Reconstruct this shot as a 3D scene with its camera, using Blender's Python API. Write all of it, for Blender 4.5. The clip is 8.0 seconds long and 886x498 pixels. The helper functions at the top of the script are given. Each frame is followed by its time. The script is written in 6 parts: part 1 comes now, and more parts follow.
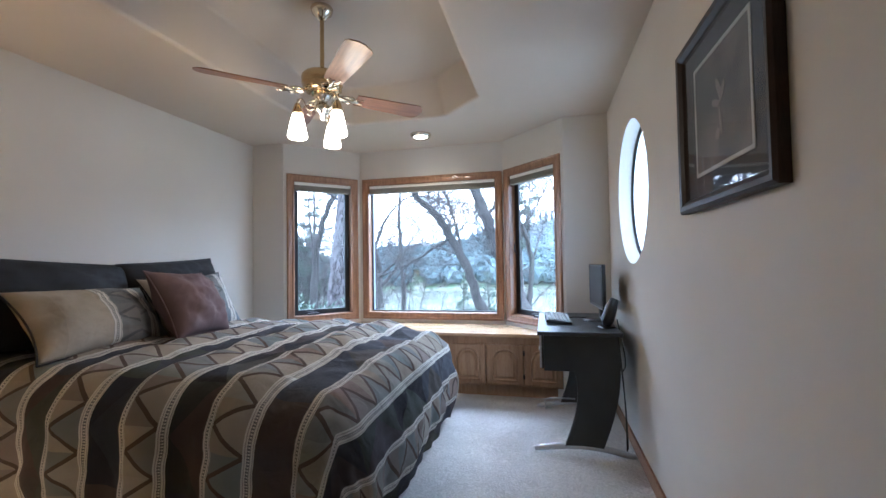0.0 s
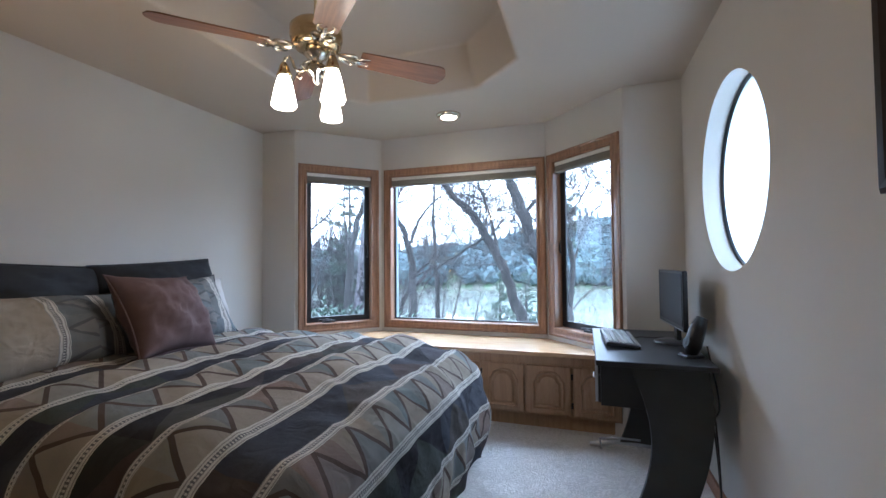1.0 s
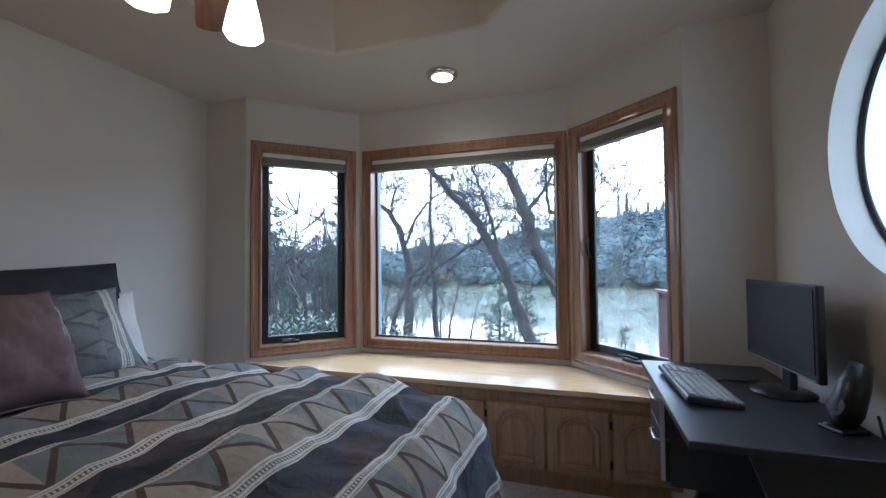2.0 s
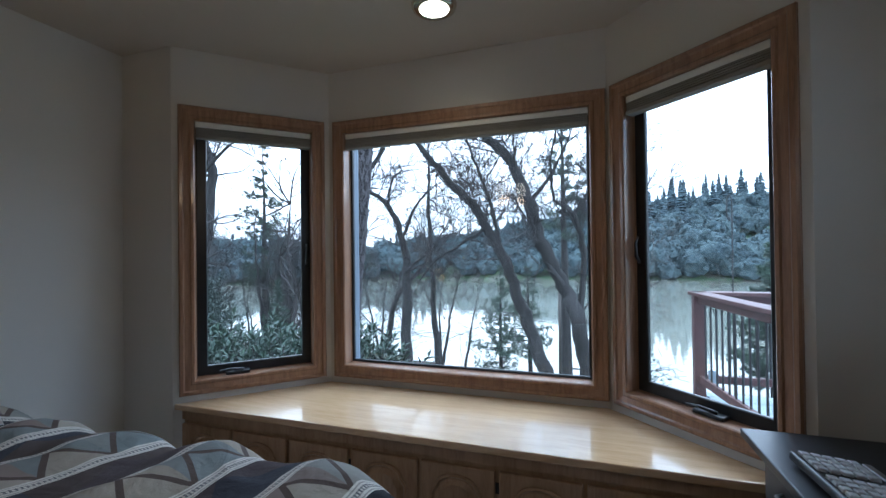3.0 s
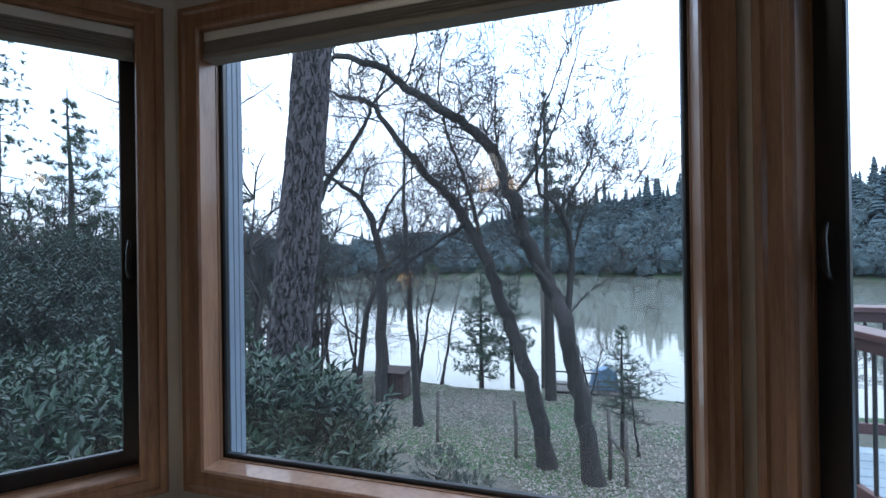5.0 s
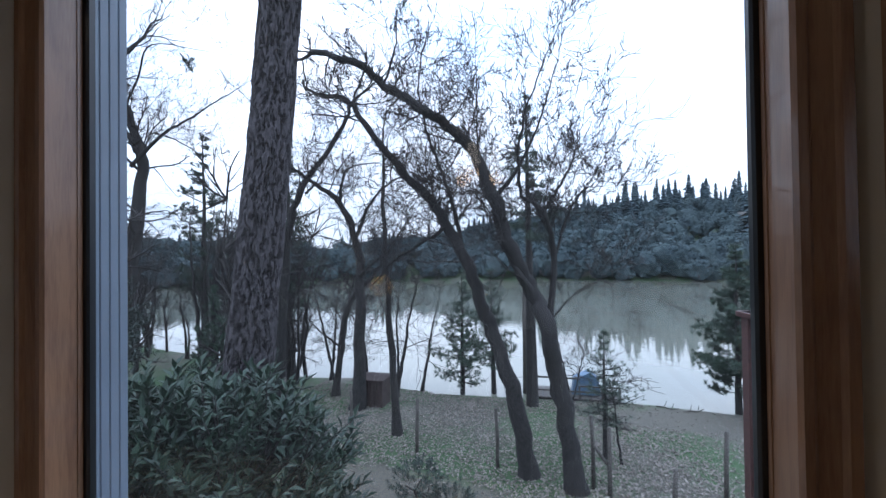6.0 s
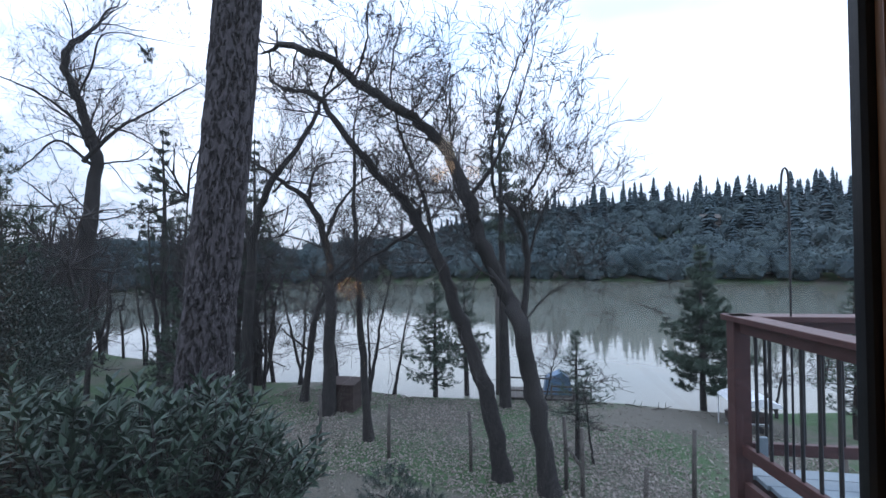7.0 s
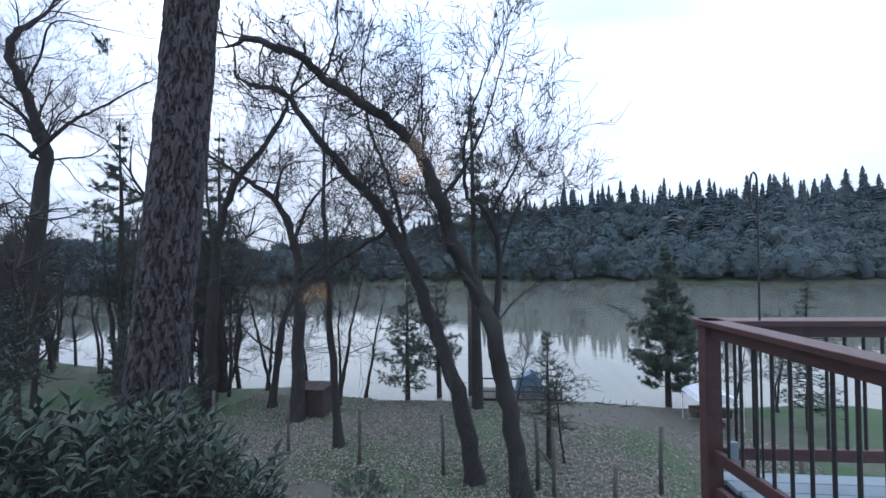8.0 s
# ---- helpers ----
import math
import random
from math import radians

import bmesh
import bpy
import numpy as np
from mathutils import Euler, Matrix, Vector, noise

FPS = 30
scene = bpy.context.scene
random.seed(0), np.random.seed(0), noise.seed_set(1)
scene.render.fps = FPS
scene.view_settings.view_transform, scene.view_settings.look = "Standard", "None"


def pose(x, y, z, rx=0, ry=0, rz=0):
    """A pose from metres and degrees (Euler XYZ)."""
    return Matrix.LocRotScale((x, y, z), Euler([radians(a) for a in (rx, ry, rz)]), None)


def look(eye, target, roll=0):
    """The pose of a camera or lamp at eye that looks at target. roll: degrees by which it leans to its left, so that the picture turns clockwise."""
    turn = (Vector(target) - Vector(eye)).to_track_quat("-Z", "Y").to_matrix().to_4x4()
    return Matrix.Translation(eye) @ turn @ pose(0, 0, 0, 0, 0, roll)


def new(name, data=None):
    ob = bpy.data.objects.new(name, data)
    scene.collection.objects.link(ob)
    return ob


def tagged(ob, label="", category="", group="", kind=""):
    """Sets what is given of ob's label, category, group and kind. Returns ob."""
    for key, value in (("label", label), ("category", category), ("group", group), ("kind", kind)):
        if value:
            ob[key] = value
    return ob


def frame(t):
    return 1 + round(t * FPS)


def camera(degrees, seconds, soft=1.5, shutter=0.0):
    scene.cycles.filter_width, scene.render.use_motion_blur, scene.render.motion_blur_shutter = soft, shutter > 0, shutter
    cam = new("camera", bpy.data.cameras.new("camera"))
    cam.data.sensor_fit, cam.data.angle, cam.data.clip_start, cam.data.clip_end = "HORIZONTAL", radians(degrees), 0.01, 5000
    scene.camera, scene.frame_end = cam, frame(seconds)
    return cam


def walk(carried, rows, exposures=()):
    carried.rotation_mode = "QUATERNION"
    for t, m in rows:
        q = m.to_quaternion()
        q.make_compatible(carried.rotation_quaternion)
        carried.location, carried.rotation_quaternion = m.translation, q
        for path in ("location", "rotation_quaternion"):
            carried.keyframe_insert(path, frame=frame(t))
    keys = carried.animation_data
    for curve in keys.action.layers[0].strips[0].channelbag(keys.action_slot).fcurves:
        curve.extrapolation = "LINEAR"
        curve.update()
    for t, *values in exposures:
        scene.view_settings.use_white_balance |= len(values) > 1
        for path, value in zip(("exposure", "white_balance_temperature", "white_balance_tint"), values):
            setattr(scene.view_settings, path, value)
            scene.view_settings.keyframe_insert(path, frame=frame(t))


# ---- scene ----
cam = camera(93.2, 8.0)
PATH = [
    (0, (1.158, 0.218, 1.197), (0.686, 2.161, 1.26), -0.9),
    (0.5, (1.121, 0.492, 1.226), (0.538, 2.404, 1.286), -0.7),
    (1, (1.058, 0.806, 1.222), (0.42, 2.7, 1.283), -0.5),
    (1.5, (0.972, 1.176, 1.239), (0.328, 3.069, 1.3), -0.5),
    (1.7, (0.92, 1.337, 1.242), (0.285, 3.233, 1.305), -0.5),
    (2.8, (0.656, 2.186, 1.306), (0.029, 4.085, 1.343), -0.7),
    (3, (0.631, 2.3, 1.327), (0.002, 4.198, 1.345), -0.7),
    (3.5, (0.559, 2.649, 1.339), (-0.07, 4.548, 1.353), -0.8),
    (4, (0.5, 2.962, 1.342), (-0.127, 4.861, 1.357), -0.8),
    (4.5, (0.452, 3.234, 1.335), (-0.176, 5.133, 1.35), -0.9),
    (4.7, (0.409, 3.309, 1.348), (-0.182, 5.22, 1.352), -0.9),
    (6, (0.327, 3.799, 1.327), (-0.125, 5.747, 1.351), -0.7),
    (6.5, (0.293, 3.92, 1.326), (-0.077, 5.886, 1.351), -0.6),
    (7, (0.274, 4.03, 1.327), (-0.05, 6.003, 1.353), -0.7),
    (7.5, (0.269, 4.107, 1.332), (0.0, 6.089, 1.36), -0.9),
    (8, (0.277, 4.16, 1.352), (0.082, 6.151, 1.38), -0.8),
]
EXPOSURE = [(0.0, 2.68, 5050, 8), (0.8, 2.40, 5050, 8), (1.7, 1.82, 5100, 7), (2.8, 0.95, 5200, 5), (3.5, 0.55, 5200, 5), (4.7, 0.25, 5300, 7), (6.5, -0.46, 5600, 14), (8.0, -0.66, 5650, 14)]
walk(cam, [(t, look(eye, target, roll)) for t, eye, target, roll in PATH], EXPOSURE)

# ---- world, sun, exposure ----
world = bpy.data.worlds.new("overcast_sky")
scene.world = world
world.use_nodes = True
wt = world.node_tree
wt.nodes.clear()
w_out = wt.nodes.new("ShaderNodeOutputWorld")
w_bg = wt.nodes.new("ShaderNodeBackground")
w_sky = wt.nodes.new("ShaderNodeTexSky")
w_sky.sky_type = "NISHITA"
w_sky.sun_disc = False
w_sky.sun_elevation, w_sky.sun_rotation = radians(28), radians(-35)
w_co = wt.nodes.new("ShaderNodeTexCoord")
w_map = wt.nodes.new("ShaderNodeMapping")
w_map.inputs["Scale"].default_value = (1.0, 1.0, 3.2)
w_noise = wt.nodes.new("ShaderNodeTexNoise")
w_noise.inputs["Scale"].default_value = 1.6
w_noise.inputs["Detail"].default_value = 5.0
w_ramp = wt.nodes.new("ShaderNodeValToRGB")
w_ramp.color_ramp.elements[0].position, w_ramp.color_ramp.elements[0].color = 0.40, (6.6, 7.8, 9.4, 1)
w_ramp.color_ramp.elements[1].position, w_ramp.color_ramp.elements[1].color = 0.62, (11.5, 11.8, 12.2, 1)
w_mix = wt.nodes.new("ShaderNodeMix")
w_mix.data_type = "RGBA"
w_mix.inputs["Factor"].default_value = 0.88
wt.links.new(w_co.outputs["Generated"], w_map.inputs["Vector"])
wt.links.new(w_map.outputs["Vector"], w_noise.inputs["Vector"])
wt.links.new(w_noise.outputs["Fac"], w_ramp.inputs["Fac"])
wt.links.new(w_sky.outputs["Color"], w_mix.inputs["A"])
wt.links.new(w_ramp.outputs["Color"], w_mix.inputs["B"])
w_sep = wt.nodes.new("ShaderNodeSeparateXYZ")
w_grad = wt.nodes.new("ShaderNodeMath")
w_grad.operation = "MULTIPLY_ADD"
w_grad.use_clamp = False
w_grad.inputs[1].default_value, w_grad.inputs[2].default_value = 1.3, 0.8
w_max = wt.nodes.new("ShaderNodeMath")
w_max.operation = "MAXIMUM"
w_max.inputs[1].default_value = 0.0
w_scale = wt.nodes.new("ShaderNodeVectorMath")
w_scale.operation = "SCALE"
wt.links.new(w_co.outputs["Generated"], w_sep.inputs["Vector"])
wt.links.new(w_sep.outputs["Z"], w_max.inputs[0])
wt.links.new(w_max.outputs[0], w_grad.inputs[0])
wt.links.new(w_mix.outputs["Result"], w_scale.inputs[0])
wt.links.new(w_grad.outputs[0], w_scale.inputs["Scale"])
wt.links.new(w_scale.outputs[0], w_bg.inputs["Color"])
wt.links.new(w_bg.outputs["Background"], w_out.inputs["Surface"])
w_bg.inputs["Strength"].default_value = 0.19

sun = new("sun", bpy.data.lights.new("sun", "SUN"))
sun.data.energy, sun.data.angle, sun.data.color = 0.5, radians(25), (1.0, 0.96, 0.9)
sun.matrix_world = look((0, 0, 30), (-12, -20, 13))

# ---- materials ----
def material(name):
    m = bpy.data.materials.new(name)
    m.use_nodes = True
    return m, m.node_tree, m.node_tree.nodes["Principled BSDF"]


def node(nt, kind, **inputs):
    n = nt.nodes.new(kind)
    for key, value in inputs.items():
        s = n.inputs[key.replace("_", " ")]
        if hasattr(value, "is_linked"):
            nt.links.new(value, s)
        else:
            s.default_value = value
    return n


def calc(nt, op, a, b=0.0, c=0.0):
    n = nt.nodes.new("ShaderNodeMath")
    n.operation = op
    for i, v in enumerate((a, b, c)):
        if hasattr(v, "is_linked"):
            nt.links.new(v, n.inputs[i])
        else:
            n.inputs[i].default_value = v
    return n.outputs[0]


def blend(nt, fac, a, b):
    n = nt.nodes.new("ShaderNodeMix")
    n.data_type = "RGBA"
    for key, v in (("Factor", fac), ("A", a), ("B", b)):
        s = [i for i in n.inputs if i.name == key and i.type == ("VALUE" if key == "Factor" else "RGBA")][0]
        if hasattr(v, "is_linked"):
            nt.links.new(v, s)
        else:
            s.default_value = v if key == "Factor" else (*v, 1)
    return [o for o in n.outputs if o.type == "RGBA"][0]


def coords(nt, space="Object", scale=(1, 1, 1)):
    tc = nt.nodes.new("ShaderNodeTexCoord")
    mp = nt.nodes.new("ShaderNodeMapping")
    mp.inputs["Scale"].default_value = scale
    nt.links.new(tc.outputs[space], mp.inputs["Vector"])
    return mp.outputs["Vector"]


def ramp(nt, fac, stops):
    r = nt.nodes.new("ShaderNodeValToRGB")
    while len(r.color_ramp.elements) < len(stops):
        r.color_ramp.elements.new(0.5)
    for e, (p, c) in zip(r.color_ramp.elements, stops):
        e.position, e.color = p, (*c, 1)
    nt.links.new(fac, r.inputs["Fac"])
    return r.outputs["Color"]


def bump(nt, bsdf, height, strength=0.3, distance=0.01):
    b = node(nt, "ShaderNodeBump", Height=height, Strength=strength, Distance=distance)
    nt.links.new(b.outputs["Normal"], bsdf.inputs["Normal"])


def plain(name, color, rough=0.6, metal=0.0, vary=0.12, scale=6.0, grain=80.0, relief=0.15, depth=0.002, space="Object"):
    """A painted, plastic or metal surface with soft stains and a fine grain."""
    m, nt, b = material(name)
    v = coords(nt, space)
    big = node(nt, "ShaderNodeTexNoise", Vector=v, Scale=scale, Detail=4.0)
    fine = node(nt, "ShaderNodeTexNoise", Vector=v, Scale=grain, Detail=3.0)
    lo = tuple(c * (1 - vary) for c in color)
    hi = tuple(min(1, c * (1 + vary)) for c in color)
    nt.links.new(ramp(nt, big.outputs["Fac"], [(0.3, lo), (0.7, hi)]), b.inputs["Base Color"])
    r = calc(nt, "MULTIPLY_ADD", fine.outputs["Fac"], 0.2 * rough, rough * 0.9)
    nt.links.new(r, b.inputs["Roughness"])
    b.inputs["Metallic"].default_value = metal
    bump(nt, b, fine.outputs["Fac"], relief, depth)
    return m


def wood(name, light, dark, rough=0.35, scale=(1.2, 14, 14), coat=0.0):
    """Straight-grained wood; the grain runs along the object's x."""
    m, nt, b = material(name)
    v = coords(nt, "Object", scale)
    n1 = node(nt, "ShaderNodeTexNoise", Vector=v, Scale=3.0, Detail=6.0, Distortion=0.6)
    n2 = node(nt, "ShaderNodeTexNoise", Vector=v, Scale=22.0, Detail=3.0)
    f = calc(nt, "MULTIPLY_ADD", n2.outputs["Fac"], 0.35, calc(nt, "MULTIPLY", n1.outputs["Fac"], 0.7))
    nt.links.new(ramp(nt, f, [(0.35, dark), (0.62, light)]), b.inputs["Base Color"])
    nt.links.new(calc(nt, "MULTIPLY_ADD", n2.outputs["Fac"], 0.15, rough), b.inputs["Roughness"])
    b.inputs["Coat Weight"].default_value = coat
    b.inputs["Coat Roughness"].default_value = 0.07
    bump(nt, b, n2.outputs["Fac"], 0.12, 0.001)
    return m


M_WALL = plain("cream_wall_paint", (0.575, 0.54, 0.487), 0.65, vary=0.03, scale=1.5, grain=140, relief=0.12)
M_CEIL = plain("ceiling_paint", (0.52, 0.455, 0.38), 0.75, vary=0.03, scale=1.2, grain=110, relief=0.2)
M_OAK = wood("honey_oak", (0.31, 0.165, 0.088), (0.19, 0.094, 0.049), 0.34, (14, 14, 1.2), 0.5)
M_OAKX = wood("honey_oak_lengthwise", (0.31, 0.165, 0.088), (0.19, 0.094, 0.049), 0.34, (1.2, 14, 14), 0.3)
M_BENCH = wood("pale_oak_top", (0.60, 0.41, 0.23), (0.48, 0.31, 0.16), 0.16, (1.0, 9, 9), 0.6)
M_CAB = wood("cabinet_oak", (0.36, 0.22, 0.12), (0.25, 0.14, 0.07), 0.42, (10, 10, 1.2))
M_BLACK = plain("black_window_frame", (0.012, 0.013, 0.015), 0.35)
M_VINYL = plain("white_vinyl", (0.62, 0.66, 0.72), 0.4, vary=0.04)
M_TRIMB = plain("blue_grey_outside_trim", (0.20, 0.245, 0.31), 0.5, vary=0.06)
M_RAILW = plain("white_headrail", (0.75, 0.74, 0.70), 0.5, vary=0.03)
M_SHADE = plain("taupe_blind_fabric", (0.26, 0.24, 0.21), 0.85, vary=0.06, grain=200)
M_DESK = plain("black_laminate", (0.022, 0.024, 0.028), 0.38, vary=0.15, grain=300)
M_DESKP = plain("charcoal_panel", (0.028, 0.031, 0.034), 0.5, vary=0.15, grain=250)
M_SILVER = plain("silver_paint", (0.45, 0.46, 0.48), 0.32, 0.8, vary=0.05)
M_PLASTIC = plain("black_plastic", (0.012, 0.012, 0.013), 0.32)
M_KEY = plain("grey_key_plastic", (0.44, 0.46, 0.48), 0.5)
M_BRASS = plain("polished_brass", (0.62, 0.47, 0.26), 0.16, 1.0, vary=0.1, grain=40, relief=0.05)
M_NICKEL = plain("polished_nickel", (0.66, 0.60, 0.50), 0.12, 1.0, vary=0.08, grain=40, relief=0.05)
M_BLADE = wood("walnut_blade", (0.21, 0.095, 0.048), (0.11, 0.046, 0.024), 0.38, (1.2, 16, 16), 0.18)
M_DARKPIL = plain("charcoal_cotton", (0.018, 0.019, 0.023), 0.9, vary=0.25, grain=260, relief=0.4)
M_MAUVE = plain("mauve_satin", (0.118, 0.072, 0.07), 0.8, vary=0.12, scale=9, grain=220, relief=0.2)
M_WHITEPIL = plain("white_cotton", (0.52, 0.50, 0.48), 0.9, vary=0.05, grain=240, relief=0.3)
M_PICFRAME = wood("dark_picture_wood", (0.030, 0.015, 0.011), (0.010, 0.006, 0.005), 0.30, (14, 14, 2))
M_PICFRAME.node_tree.nodes["Principled BSDF"].inputs["Specular IOR Level"].default_value = 0.28
M_MAT = plain("slate_mat_board", (0.024, 0.030, 0.040), 0.9, vary=0.1, relief=0.02)
M_FIGURE = plain("dim_print_figure", (0.22, 0.195, 0.17), 0.8, vary=0.4, scale=30)
M_FILLET = plain("pale_mat_edge", (0.42, 0.40, 0.37), 0.7)


def glass(name, tint=(1, 1, 1), rough=0.0, glare_veil=0.0):
    """Window glass: mirrors at a slant, otherwise lets light straight through; a faint white veil imitates glare."""
    m, nt, b = material(name)
    nt.nodes.remove(b)
    out = nt.nodes["Material Output"]
    tr = node(nt, "ShaderNodeBsdfTransparent", Color=(*tint, 1))
    gl = node(nt, "ShaderNodeBsdfGlossy", Roughness=rough)
    lw = nt.nodes.new("ShaderNodeLayerWeight")
    fr = calc(nt, "MULTIPLY_ADD", calc(nt, "POWER", lw.outputs["Facing"], 4.0), 0.55, 0.045)
    mx = nt.nodes.new("ShaderNodeMixShader")
    nt.links.new(fr, mx.inputs[0])
    nt.links.new(tr.outputs[0], mx.inputs[1])
    nt.links.new(gl.outputs[0], mx.inputs[2])
    # veiling glare over the view, mixed in as a little white translucency
    haze = node(nt, "ShaderNodeBsdfTranslucent", Color=(0.95, 0.96, 0.96, 1))
    mh = nt.nodes.new("ShaderNodeMixShader")
    mh.inputs[0].default_value = glare_veil
    nt.links.new(mx.outputs[0], mh.inputs[1])
    nt.links.new(haze.outputs[0], mh.inputs[2])
    nt.links.new(mh.outputs[0], out.inputs["Surface"])
    return m


M_GLASS = glass("window_glass", (0.93, 0.96, 0.98), 0.0, 0.009)
M_PICGLASS = glass("picture_glass")


def frosted():
    """Sandblasted glass: scatters the sky's light evenly, with a faint gloss."""
    m, nt, b = material("frosted_glass")
    n = node(nt, "ShaderNodeTexNoise", Vector=coords(nt), Scale=6.0, Detail=3.0)
    tl = nt.nodes.new("ShaderNodeBsdfTranslucent")
    nt.links.new(ramp(nt, n.outputs["Fac"], [(0.3, (0.60, 0.63, 0.65)), (0.7, (0.67, 0.685, 0.70))]), tl.inputs["Color"])
    b.inputs["Base Color"].default_value = (0.7, 0.72, 0.74, 1)
    b.inputs["Roughness"].default_value = 0.4
    mx = nt.nodes.new("ShaderNodeMixShader")
    mx.inputs[0].default_value = 0.9
    nt.links.new(b.outputs[0], mx.inputs[1])
    nt.links.new(tl.outputs[0], mx.inputs[2])
    nt.links.new(mx.outputs[0], nt.nodes["Material Output"].inputs["Surface"])
    return m


M_FROST = frosted()


def lamp_glass(name, color, strength):
    m, nt, b = material(name)
    b.inputs["Base Color"].default_value = (0.9, 0.86, 0.78, 1)
    b.inputs["Emission Color"].default_value = (*color, 1)
    b.inputs["Emission Strength"].default_value = strength
    b.inputs["Roughness"].default_value = 0.3
    return m


M_BULB = lamp_glass("lit_frosted_shade", (1.0, 0.82, 0.6), 3.0)


def lampshade():
    m, nt, b = material("cream_lampshade")
    b.inputs["Base Color"].default_value = (0.8, 0.72, 0.58, 1)
    b.inputs["Roughness"].default_value = 0.9
    tl = node(nt, "ShaderNodeBsdfTranslucent", Color=(0.85, 0.72, 0.5, 1))
    mx = nt.nodes.new("ShaderNodeMixShader")
    mx.inputs[0].default_value = 0.6
    nt.links.new(b.outputs[0], mx.inputs[1])
    nt.links.new(tl.outputs[0], mx.inputs[2])
    nt.links.new(mx.outputs[0], nt.nodes["Material Output"].inputs["Surface"])
    return m


M_LSHADE = lampshade()
M_DOWN = lamp_glass("lit_downlight_lens", (1.0, 0.86, 0.66), 4.0)


def carpet():
    m, nt, b = material("grey_carpet")
    v = coords(nt)
    w = node(nt, "ShaderNodeTexNoise", Vector=v, Scale=9.0, Detail=3.0, Distortion=2.2)
    swirl = calc(nt, "SINE", calc(nt, "MULTIPLY", w.outputs["Fac"], 60.0))
    tuft = node(nt, "ShaderNodeTexNoise", Vector=v, Scale=220.0, Detail=2.0)
    big = node(nt, "ShaderNodeTexNoise", Vector=v, Scale=2.0, Detail=3.0)
    f = calc(nt, "MULTIPLY_ADD", swirl, 0.16, calc(nt, "MULTIPLY_ADD", tuft.outputs["Fac"], 0.45, calc(nt, "MULTIPLY", big.outputs["Fac"], 0.5)))
    nt.links.new(ramp(nt, f, [(0.2, (0.46, 0.45, 0.44)), (0.75, (0.80, 0.785, 0.77))]), b.inputs["Base Color"])
    b.inputs["Roughness"].default_value = 0.95
    b.inputs["Sheen Weight"].default_value = 0.3
    bump(nt, b, calc(nt, "MULTIPLY_ADD", swirl, 0.35, tuft.outputs["Fac"]), 0.7, 0.006)
    return m


M_CARPET = carpet()


